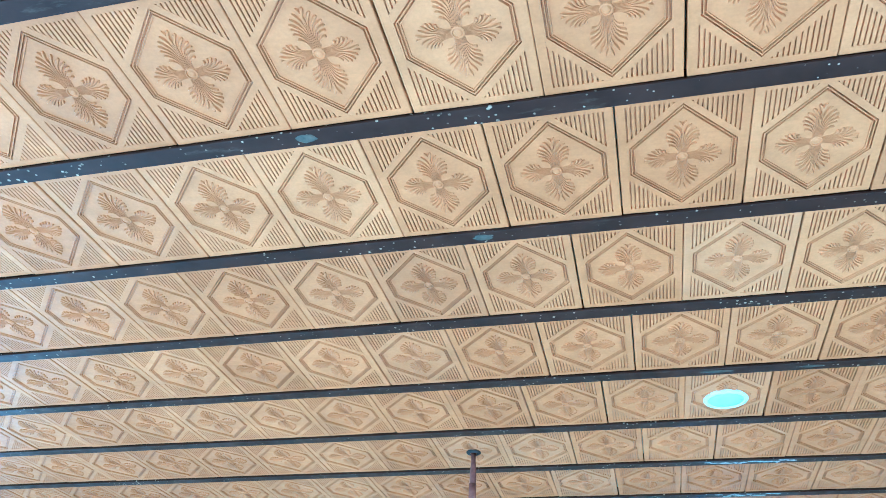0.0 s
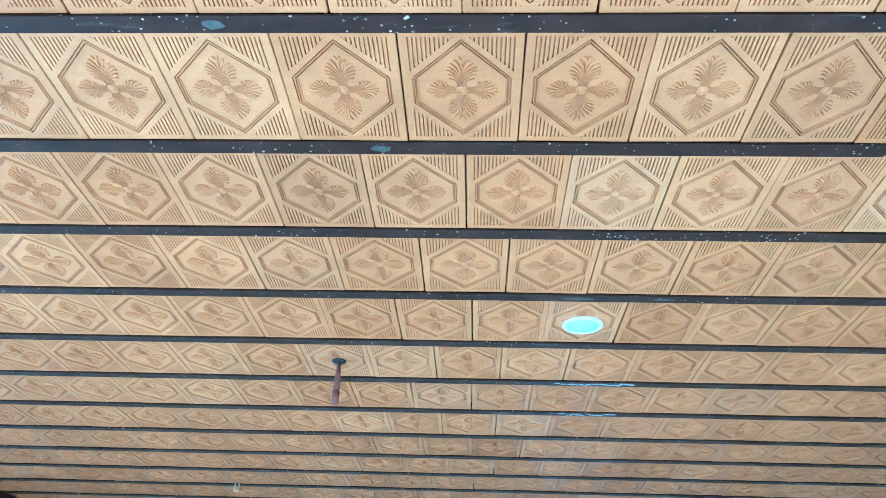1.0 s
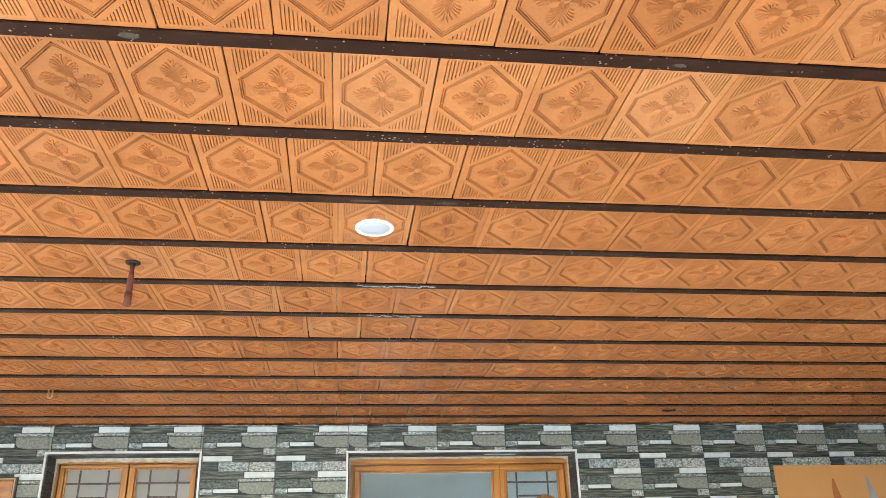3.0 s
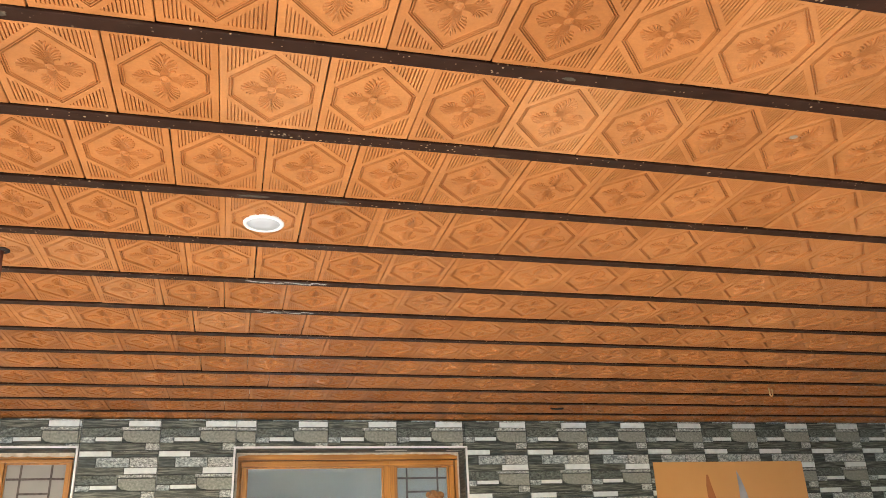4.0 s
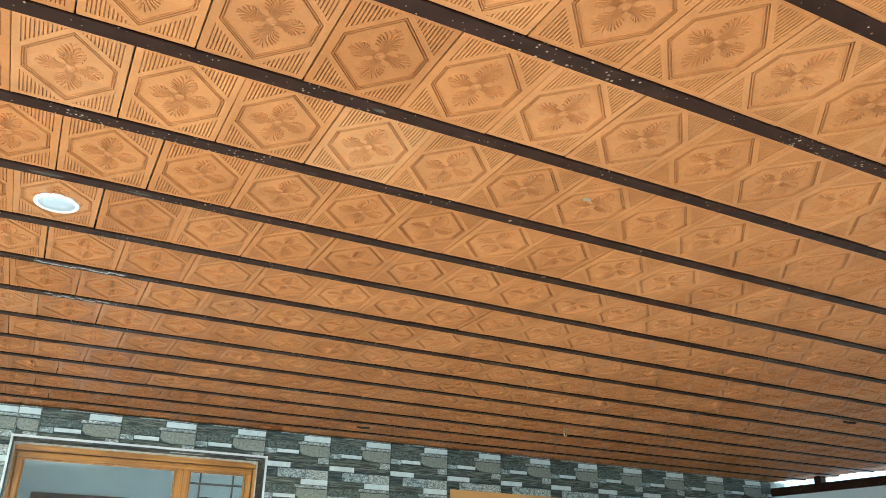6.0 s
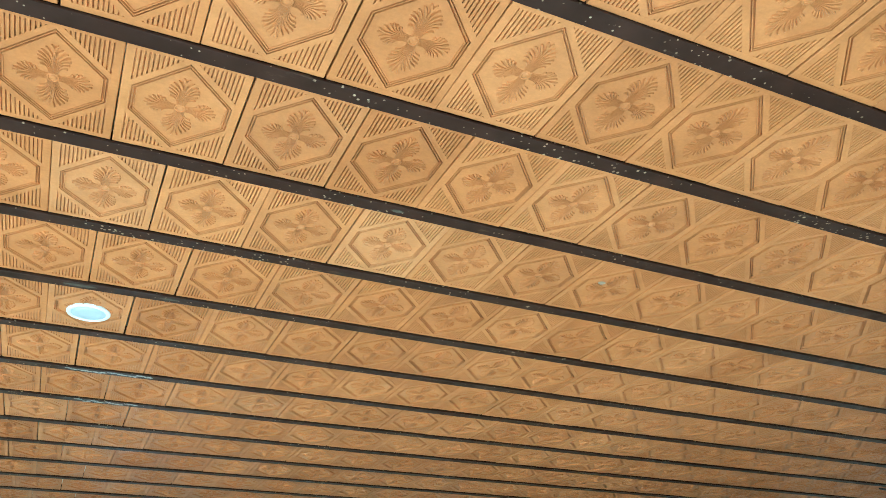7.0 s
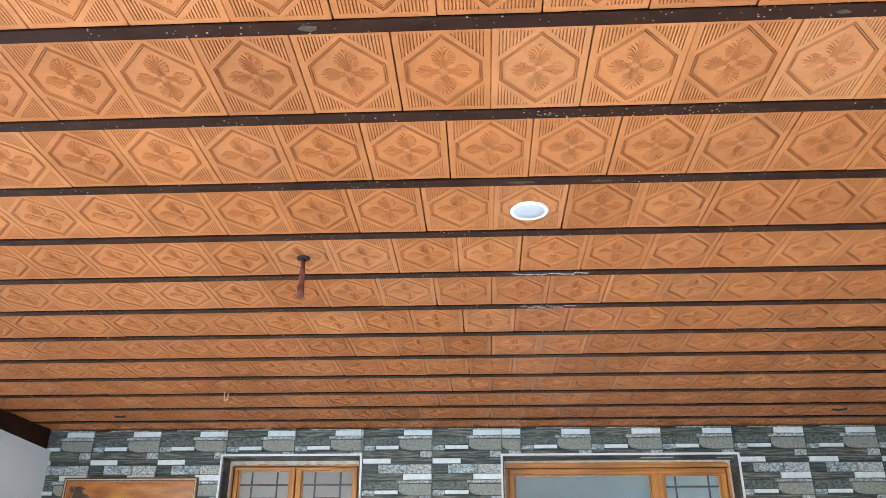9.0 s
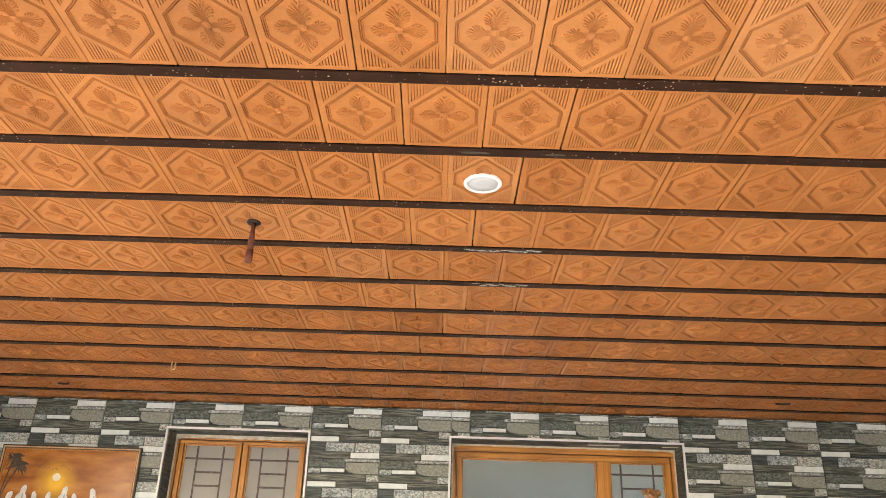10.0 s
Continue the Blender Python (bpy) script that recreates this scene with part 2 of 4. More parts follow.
# ---- ceiling of pressed clay tiles ----
def ring(V, F, outer, inner, top, base, lip):
    """A moulding between two outlines with the same number of corners; z falls towards the room."""
    n = len(outer)
    o = len(V)
    def shift(p, q, k):
        d = math.hypot(q[0] - p[0], q[1] - p[1])
        return (p[0] + (q[0] - p[0]) * k / d, p[1] + (q[1] - p[1]) * k / d)
    for i in range(n):
        a, c = outer[i], inner[i]
        V += [(*a, base), (*shift(a, c, lip), top), (*shift(c, a, lip), top), (*c, base)]
    for i in range(n):
        j = (i + 1) % n
        for k in range(3):
            F.append((o + 4 * i + k, o + 4 * j + k, o + 4 * j + k + 1, o + 4 * i + k + 1))


def rib(V, F, x, y0, y1, wide, flat, top, base):
    """A flat-topped rib along y."""
    o = len(V)
    for y in (y0, y1):
        V += [(x - wide, y, base), (x - flat, y, top), (x + flat, y, top), (x + wide, y, base)]
    F += [(o, o + 4, o + 5, o + 1), (o + 1, o + 5, o + 6, o + 2), (o + 2, o + 6, o + 7, o + 3)]


def lobe(V, F, line, widths, top, base):
    """A rounded finger along a line: flat-topped, with sloping sides and closed ends."""
    o, n = len(V), len(line)
    for i, (x, y) in enumerate(line):
        a, c = line[max(i - 1, 0)], line[min(i + 1, n - 1)]
        d = math.hypot(c[0] - a[0], c[1] - a[1]) or 1.0
        nx, ny = -(c[1] - a[1]) / d * widths[i], (c[0] - a[0]) / d * widths[i]
        z = base + (top - base) * min(1.0, 0.22 + widths[i] * 320)
        V += [(x + nx, y + ny, base), (x + nx * 0.5, y + ny * 0.5, z), (x - nx * 0.5, y - ny * 0.5, z), (x - nx, y - ny, base)]
    for i in range(n - 1):
        p, q = o + 4 * i, o + 4 * (i + 1)
        F += [(p + k, q + k, q + k + 1, p + k + 1) for k in range(3)]
    e = o + 4 * (n - 1)
    F += [(o, o + 1, o + 2, o + 3), (e + 3, e + 2, e + 1, e)]


HEX_W, HEX_H, HEX_S = 0.0905, 0.1335, 0.0360


def hexagon(k):
    """The tile's hexagon, drawn in by k."""
    w, h, s = HEX_W - k, HEX_H - k * 1.466, HEX_S - k * 0.394
    return [(0, h), (w, s), (w, -s), (0, -h), (-w, -s), (-w, s)]


def clay_tile():
    V, F = [], []
    hx, hy = 0.1088, 0.1535
    bx, by = 0.0928, 0.1378            # inner edge of the flat border
    low, field = 0.0054, 0.0024
    rect = lambda a: [(hx - a, hy - a), (hx - a, a - hy), (a - hx, a - hy), (a - hx, hy - a)]
    # slab with rounded arrises
    o = len(V)
    for a, z in ((0.0, 0.014), (0.0, 0.0020), (0.0007, 0.0006), (0.0020, 0.0)):
        V += [(x, y, z) for x, y in rect(a)]
    for r in (0, 4, 8):
        for i in range(4):
            j = (i + 1) % 4
            F.append((o + r + i, o + r + j, o + r + 4 + j, o + r + 4 + i))
    F.append((o + 3, o + 2, o + 1, o))
    # flat border, its inner step and the sunk bed
    o = len(V)
    inner = lambda a: [(bx + a, by + a), (bx + a, -by - a), (-bx - a, -by - a), (-bx - a, by + a)]
    V += [(x, y, 0.0) for x, y in rect(0.0020)] + [(x, y, 0.0) for x, y in inner(0.0005)] + [(x, y, low) for x, y in inner(0.0)]
    for r in (0, 4):
        for i in range(4):
            j = (i + 1) % 4
            F.append((o + r + i, o + r + j, o + r + 4 + j, o + r + 4 + i))
    F.append((o + 8, o + 9, o + 10, o + 11))
    # flat band round the hexagon, a quarter at a time, and the ribs in the corner beyond it
    nx, ny = 0.731, 0.682
    edge = ny * HEX_H + 0.0122
    hyp = lambda x: (edge - nx * x) / ny
    xa, yb = (edge - ny * by) / nx, hyp(bx)
    for sx in (-1, 1):
        for sy in (-1, 1):
            o = len(V)
            ring_pts = [(0, HEX_H), (0, by + 0.0004), (xa, by + 0.0004), (bx + 0.0004, yb), (bx + 0.0004, 0), (HEX_W, 0), (HEX_W, HEX_S)]
            V += [(sx * x, sy * y, 0.0) for x, y in ring_pts]
            F.append(tuple(o + k for k in range(7)))
            V += [(sx * x, sy * y, low) for x, y in (ring_pts[2], ring_pts[3], ring_pts[0], ring_pts[6], ring_pts[5])]
            F += [(o + 2, o + 3, o + 8, o + 7), (o + 0, o + 6, o + 10, o + 9), (o + 6, o + 5, o + 11, o + 10)]
            for k in range(10):
                x = bx - 0.0017 - 0.0030 - k * 0.0077
                if by - hyp(x) > 0.003:
                    rib(V, F, sx * x, sy * (hyp(x) - 0.006), sy * (by + 0.003), 0.0030, 0.0025, 0.0004, low)
    # two beads between narrow grooves
    ring(V, F, hexagon(0.0025), hexagon(0.0053), -0.0003, low, 0.0008)
    ring(V, F, hexagon(0.0078), hexagon(0.0108), -0.0003, low, 0.0008)
    # field inside the hexagon
    o = len(V)
    V += [(x, y, field) for x, y in hexagon(0.0102)]
    F.append(tuple(o + k for k in range(6)))
    # four palmettes: fingers that leave the button side by side and curl outwards
    for q, reach, wide, count, fat in ((0, 0.0660, 0.0225, 6, 0.0027), (1, 0.0890, 0.0245, 7, 0.0031), (2, 0.0660, 0.0225, 6, 0.0027), (3, 0.0890, 0.0245, 7, 0.0031)):
        c, s = ((1, 0), (0, 1), (-1, 0), (0, -1))[q]
        place = lambda u, v: (c * u - s * v, s * u + c * v)
        for k in range(count):
            f = k / (count - 1)
            tu = 0.031 + (reach - 0.033) * f ** 0.9
            tv = wide * (0.92 + 0.25 * math.sin(math.pi * f)) * (1 - 0.80 * f ** 2.6)
            du, dv = -0.05 + 0.95 * f, 1.0 - 0.62 * f
            d = math.hypot(du, dv)
            for side in (-1, 1):
                p0 = (0.0095, 0.0072 * (1 - f) + 0.0008)
                p1 = (p0[0] + 0.62 * (tu - p0[0]), p0[1])
                run = 0.34 * math.hypot(tu - p0[0], tv - p0[1])
                p2 = (tu - du / d * run, tv - dv / d * run)
                pts = []
                for h in (0.0, 0.3, 0.55, 0.75, 0.9, 0.98, 1.03):
                    g = 1 - h
                    w4 = (g ** 3, 3 * g * g * h, 3 * g * h * h, h ** 3)
                    pts.append(tuple(sum(w * p[i] for w, p in zip(w4, (p0, p1, p2, (tu, tv)))) for i in (0, 1)))
                wd = [fat * e for e in (0.14, 0.20, 0.36, 0.74, 1.05, 0.95, 0.45)]
                lobe(V, F, [place(u, side * v) for u, v in pts], wd, -0.0014, field + 0.0002)
    o, m = len(V), 14
    for r, z in ((0.0112, field), (0.0104, 0.0000), (0.0090, -0.0006), (0.0078, 0.0014), (0.0066, 0.0012), (0.0046, -0.0004), (0.002, -0.0009)):
        V += [(r * math.cos(k * math.tau / m), r * 1.12 * math.sin(k * math.tau / m), z) for k in range(m)]
    for r in range(6):
        for k in range(m):
            F.append((o + r * m + k, o + r * m + (k + 1) % m, o + (r + 1) * m + (k + 1) % m, o + (r + 1) * m + k))
    F.append(tuple(o + 6 * m + k for k in range(m)))
    return np.array(V), F


ROW_SHIFT = {-4: 0.0, -3: 0.108, -2: 0.002, -1: 0.112, 0: 0.014, 1: 0.111, 2: 0.010, 3: 0.110, 4: 0.012, 5: 0.118, 6: 0.016, 7: 0.145}


def build_ceiling():
    V, F = clay_tile()
    rng = np.random.default_rng(7)
    sizes = np.array([len(f) for f in F])
    loops = np.array([i for f in F for i in f])
    places = []
    for r in range(-9, 10):
        shift = ROW_SHIFT.get(r, 0.006 if r % 2 == 0 else 0.110)
        for k in range(-16, 31):
            x = k * (0.2232 if r == -1 else PITCH_X) + shift
            if LEFT - 0.2 < x < RIGHT + 0.15:
                places.append((r, k, x, r * PITCH_Y))
    dusty = {(-2, 0): 0.38, (-2, 3): 0.42, (0, 0): 0.35, (1, -4): 0.45, (1, -3): 0.35, (2, -2): 0.5, (-1, -4): 0.25, (2, 3): 0.4, (-2, -3): 0.25, (3, -1): 0.35, (-3, 1): 0.2}
    co, tones, dusts = [], [], []
    for r, k, x, y in places:
        tilt = rng.normal(0, 0.0035, 2)
        turn = rng.normal(0, 0.0028)
        p = np.empty_like(V)
        p[:, 0] = V[:, 0] * (1.013 if r == -1 else 1.0) - turn * V[:, 1] + x + rng.normal(0, 0.0006)
        p[:, 1] = V[:, 1] + turn * V[:, 0] + y
        p[:, 2] = V[:, 2] + tilt[0] * V[:, 0] + tilt[1] * V[:, 1] * 0.4 + CEIL + rng.normal(0, 0.0005)
        co.append(p)
        tones.append(np.full(len(V), np.clip(rng.normal(0.5, 0.17), 0, 1)))
        dusts.append(np.full(len(V), 0.75 * dusty.get((r, k), 0.0 if rng.random() < 0.75 else rng.uniform(0.03, 0.18))))
    n = len(places)
    me = bpy.data.meshes.new("ceiling")
    me.vertices.add(n * len(V))
    me.vertices.foreach_set("co", np.concatenate(co).ravel())
    me.loops.add(n * len(loops))
    me.loops.foreach_set("vertex_index", (loops[None, :] + (np.arange(n) * len(V))[:, None]).ravel())
    me.polygons.add(n * len(F))
    totals = np.tile(sizes, n)
    me.polygons.foreach_set("loop_start", np.concatenate(([0], np.cumsum(totals)[:-1])))
    me.update(calc_edges=True)
    for name, values in (("tone", tones), ("dust", dusts)):
        me.attributes.new(name, "FLOAT", "POINT").data.foreach_set("value", np.concatenate(values))
    me.materials.append(TERRACOTTA)
    me.validate()
    me.shade_flat()
    return tagged(new("ceiling", me), "orange varnished clay ceiling tiles pressed with flowers and hexagons", "ceiling", kind="structure")


build_ceiling()

# roof slab above the tiles keeps the sky out
bm = bmesh.new()
box(bm, LEFT - 0.3, RIGHT + 0.5, FRONT - 0.1, WALL + 0.25, CEIL + 0.16, CEIL + 0.28)
tagged(part("roof", bm, PLASTER), "plain roof above the clay ceiling", "roof", kind="structure")


# steel tees between the rows
def ceiling_bar(y):
    bm = bmesh.new()
    x0, x1 = LEFT - 0.12, RIGHT + 0.2
    soft_box(bm, x0, x1, y - 0.0195, y + 0.0195, CEIL - 0.0065, CEIL - 0.0012, 0.0012)
    box(bm, x0, x1, y - 0.0025, y + 0.0025, CEIL - 0.0012, CEIL + 0.035)
    return tagged(part("ceiling_bar", bm, STEEL), "dark painted steel tee bar with cement splashes between ceiling tiles", "ceiling bar", "bars between the ceiling tiles", "structure")


def blob(x, y, z, rx, ry, seed):
    """A low uneven dab, of set cement or a painted glint, under a surface at z."""
    rnd = random.Random(seed)
    bm = bmesh.new()
    n = 14
    outer = [(x + rx * math.cos(k * math.tau / n) * rnd.uniform(0.75, 1.15), y + ry * math.sin(k * math.tau / n) * rnd.uniform(0.8, 1.1)) for k in range(n)]
    a = [bm.verts.new((px, py, z)) for px, py in outer]
    c = [bm.verts.new((x + (px - x) * 0.75, y + (py - y) * 0.75, z - 0.0012 * rnd.uniform(0.7, 1.3))) for px, py in outer]
    for k in range(n):
        bm.faces.new((a[k], a[(k + 1) % n], c[(k + 1) % n], c[k]))
    bm.faces.new(c)
    return bm


CEMENT = simple("grey_cement_dab", (0.045, 0.034, 0.022), (0.10, 0.075, 0.048), 70, 0.85)
PALE_GLINT = simple("pale_painted_glint", (0.16, 0.15, 0.14), (0.52, 0.50, 0.47), 110, 0.85)
SMEARS = {-3: [(-0.50, 0.022, 0.011), (0.62, 0.016, 0.007)], -4: [(-0.749, 0.024, 0.011)], -1: [(-0.02, 0.05, 0.008), (0.21, 0.03, 0.007)]}
# pale dabs that paint reflected glints on two bars: start, end along the bar
GLINTS = {1: (-0.03, 0.235), 2: (0.015, 0.24)}
for r in range(-10, 9):
    bar = ceiling_bar((r + 0.5) * PITCH_Y)
    for k, (x, rx, ry) in enumerate(SMEARS.get(r, ())):
        put_under(part("cement_dab", blob(x, (r + 0.5) * PITCH_Y, CEIL - 0.0064, rx, ry, r * 7 + k), CEMENT), bar)
    if r in GLINTS:
        rnd = random.Random(40 + r)
        x, end = GLINTS[r]
        while x < end:
            rx = rnd.uniform(0.006, 0.022)
            put_under(part("bar_glint", blob(x + rx, (r + 0.5) * PITCH_Y + rnd.uniform(-0.012, 0.010), CEIL - 0.0064, rx, rnd.uniform(0.003, 0.007), rnd.random()), PALE_GLINT, None, "pale painted glint on the bar"), bar)
            x += rx * rnd.uniform(1.0, 1.9)

# ---- stone-clad wall ----
OPENINGS = [(-1.895, -0.964, 0.95, 2.314), (-0.022, 1.505, 0.95, 2.307)]
TILE_W, TILE_H, TOP_JOINT = 0.463, 0.289, 2.292


def minus(rects, hole):
    out = []
    for x0, x1, z0, z1 in rects:
        a, c, d, e = max(x0, hole[0]), min(x1, hole[1]), max(z0, hole[2]), min(z1, hole[3])
        if a >= c or d >= e:
            out.append((x0, x1, z0, z1))
            continue
        for q in ((x0, a, z0, z1), (c, x1, z0, z1), (a, c, z0, d), (a, c, e, z1)):
            if q[1] - q[0] > 0.002 and q[3] - q[2] > 0.002:
                out.append(q)
    return out


bm = bmesh.new()
for q in minus(minus([(LEFT - 0.2, RIGHT + 0.2, -0.3, CEIL - 0.010)], OPENINGS[0]), OPENINGS[1]):
    box(bm, q[0], q[1], WALL + 0.010, WALL + 0.21, q[2], q[3])
wall = tagged(part("wall_north", bm, GROUT), "wall clad in grey, white and brown stacked-stone tiles", "wall", kind="structure")

# stones of one cladding tile: left, right, top, bottom as shares of the tile, depth, material
STONE_MATS = [WHITE_STONE, SLATE, TIMBER_STONE, ROUGH_DARK, PEBBLE, SILVER, ROPE, GROUT, BED]
STONES = [
    (0.00, 0.41, 0.00, 0.125, 7, 0), (0.41, 1.0, 0.00, 0.065, 4, 2), (0.41, 1.0, 0.065, 0.13, 2, 1),
    (0.00, 0.22, 0.125, 0.345, 3, 1), (0.22, 0.64, 0.13, 0.345, 5, 5), (0.64, 1.0, 0.13, 0.345, 4, 6),
    (0.00, 0.58, 0.345, 0.50, 4, 2), (0.58, 1.0, 0.345, 0.485, 7, 0),
    (0.00, 0.52, 0.50, 0.70, 3, 3), (0.49, 1.0, 0.485, 0.560, 8, 6), (0.52, 1.0, 0.565, 0.83, 6, 4),
    (0.00, 0.18, 0.70, 0.83, 4, 5), (0.18, 0.52, 0.70, 0.795, 7, 0), (0.18, 0.52, 0.795, 0.83, 2, 1),
    (0.00, 0.82, 0.83, 0.985, 4, 2), (0.82, 1.0, 0.83, 0.985, 5, 6),
]


ROUGH = (3, 5, 6)      # stones with a broken face


def add_stone(bm, p0, p1, q0, q1, depth, mat, rnd, ox, oz):
    """One stone of the cladding between p0..p1 and q0..q1, proud of the tile body."""
    dep = depth * 0.0011 + rnd.uniform(0, 0.001)
    i = min(0.0025, (p1 - p0) / 4, (q1 - q0) / 4)
    j = [rnd.uniform(-0.0020, 0.0020) for _ in range(4)]
    back = [(p0, q0), (p1, q0), (p1, q1), (p0, q1)]
    face = [(p0 + i, q0 + i + j[0]), (p1 - i, q0 + i + j[1]), (p1 - i, q1 - i + j[2]), (p0 + i, q1 - i + j[3])]
    if mat == 4 and p1 - p0 > 0.08:
        w, h = p1 - p0, q1 - q0
        back = [(p0, q0 + 0.42 * h), (p0 + 0.10 * w, q0 + 0.14 * h), (p0 + 0.34 * w, q0), (p1, q0), (p1, q1), (p0, q1)]
        face = [(p0 + i, q0 + 0.44 * h), (p0 + 0.11 * w, q0 + 0.17 * h), (p0 + 0.35 * w, q0 + i), (p1 - i, q0 + i + j[1]), (p1 - i, q1 - i + j[2]), (p0 + i, q1 - i + j[3])]
    front = WALL + 0.004 - dep
    n = len(back)
    vb = [bm.verts.new((x - ox, WALL + 0.0095, z - oz)) for x, z in back]
    vf = [bm.verts.new((x - ox, front, z - oz)) for x, z in face]
    for k in range(n):
        bm.faces.new((vb[k], vb[(k + 1) % n], vf[(k + 1) % n], vf[k])).material_index = mat
    if mat not in ROUGH or p1 - p0 < 0.05 or q1 - q0 < 0.012:
        bm.faces.new(vf).material_index = mat
        return
    # broken face: a net of points that stand out by uneven amounts
    nu, nv = max(3, min(7, int((p1 - p0) / 0.022))), 3
    net = []
    for b in range(nv + 1):
        row = []
        for a in range(nu + 1):
            u, v = a / nu, b / nv
            if (a in (0, nu)) and (b in (0, nv)):
                row.append(vf[{(0, 0): 0, (nu, 0): 1, (nu, nv): 2, (0, nv): 3}[(a, b)]])
                continue
            x = p0 + i + (p1 - p0 - 2 * i) * (u + (0 if a in (0, nu) else rnd.uniform(-0.3, 0.3) / nu))
            lo = face[0][1] * (1 - u) + face[1][1] * u
            hi = face[3][1] * (1 - u) + face[2][1] * u
            z = lo + (hi - lo) * (v + (0 if b in (0, nv) else rnd.uniform(-0.25, 0.25) / nv))
            row.append(bm.verts.new((x - ox, front + rnd.uniform(-0.0045, 0.0015), z - oz)))
        net.append(row)
    for b in range(nv):
        for a in range(nu):
            bm.faces.new((net[b][a], net[b][a + 1], net[b + 1][a + 1], net[b + 1][a])).material_index = mat


def finish(name, bm):
    bmesh.ops.recalc_face_normals(bm, faces=bm.faces)
    me = bpy.data.meshes.new(name)
    bm.to_mesh(me)
    bm.free()
    for m in STONE_MATS:
        me.materials.append(m)
    return me


def tile_body(bm, rects, ox, oz):
    for a, c, d, e in rects:
        box(bm, a + 0.0012 - ox, c - 0.0012 - ox, WALL + 0.0058, WALL + 0.0098, d + 0.0010 - oz, e - 0.0010 - oz, 8)


def stone_span(x0, z1, a, c, d, e):
    gap = lambda share: 0.0020 if share in (0.0, 1.0) else 0.0010
    return x0 + a * TILE_W + gap(a), x0 + c * TILE_W - gap(c), z1 - e * TILE_H + 0.0008, z1 - d * TILE_H - 0.0008


def cladding_mesh(x0, z1, rects):
    """A cut or far tile whose top left corner is (x0, z1), kept to the given rectangles."""
    bm = bmesh.new()
    rnd = random.Random(5)
    for a, c, d, e, depth, mat in STONES:
        sx0, sx1, sz0, sz1 = stone_span(x0, z1, a, c, d, e)
        for r in rects:
            p0, p1, q0, q1 = max(sx0, r[0]), min(sx1, r[1]), max(sz0, r[2]), min(sz1, r[3])
            if p1 - p0 > 0.003 and q1 - q0 > 0.003:
                add_stone(bm, p0, p1, q0, q1, depth, mat, rnd, 0.0, 0.0)
    tile_body(bm, rects, 0.0, 0.0)
    return finish("cladding_tile", bm)


def clad():
    rnd = random.Random(5)
    stones = []
    for a, c, d, e, depth, mat in STONES:
        bm = bmesh.new()
        add_stone(bm, *stone_span(0.0, 0.0, a, c, d, e), depth, mat, rnd, 0.0, 0.0)
        stones.append(finish("stone", bm))
    bm = bmesh.new()
    tile_body(bm, [(0.0, TILE_W, -TILE_H, 0.0)], 0.0, 0.0)
    body = finish("cladding_tile", bm)
    columns = [(-0.486 + TILE_W * k, LEFT - 0.12, -0.022) for k in range(-7, 2)] + [(0.102 + TILE_W * k, -0.022, RIGHT) for k in range(-1, 14)]
    for x0, lo, hi in columns:
        for row in range(-1, 8):
            z1 = TOP_JOINT - row * TILE_H
            full = (x0, x0 + TILE_W, z1 - TILE_H, z1)
            seen = (max(full[0], lo), min(full[1], hi), max(full[2], 0.0), min(full[3], CEIL - 0.010))
            if seen[1] - seen[0] < 0.01 or seen[3] - seen[2] < 0.01:
                continue
            rects = minus(minus([seen], OPENINGS[0]), OPENINGS[1])
            if not rects:
                continue
            if rects == [full] and row in (0, 1) and x0 < 4.9:
                ob = new("cladding_tile", body)
                ob.location = (x0, 0, z1)
                for me in stones:
                    new("stone", me).parent = ob
            else:
                ob = new("cladding_tile", cladding_mesh(x0, z1, rects))
            ob.parent = wall


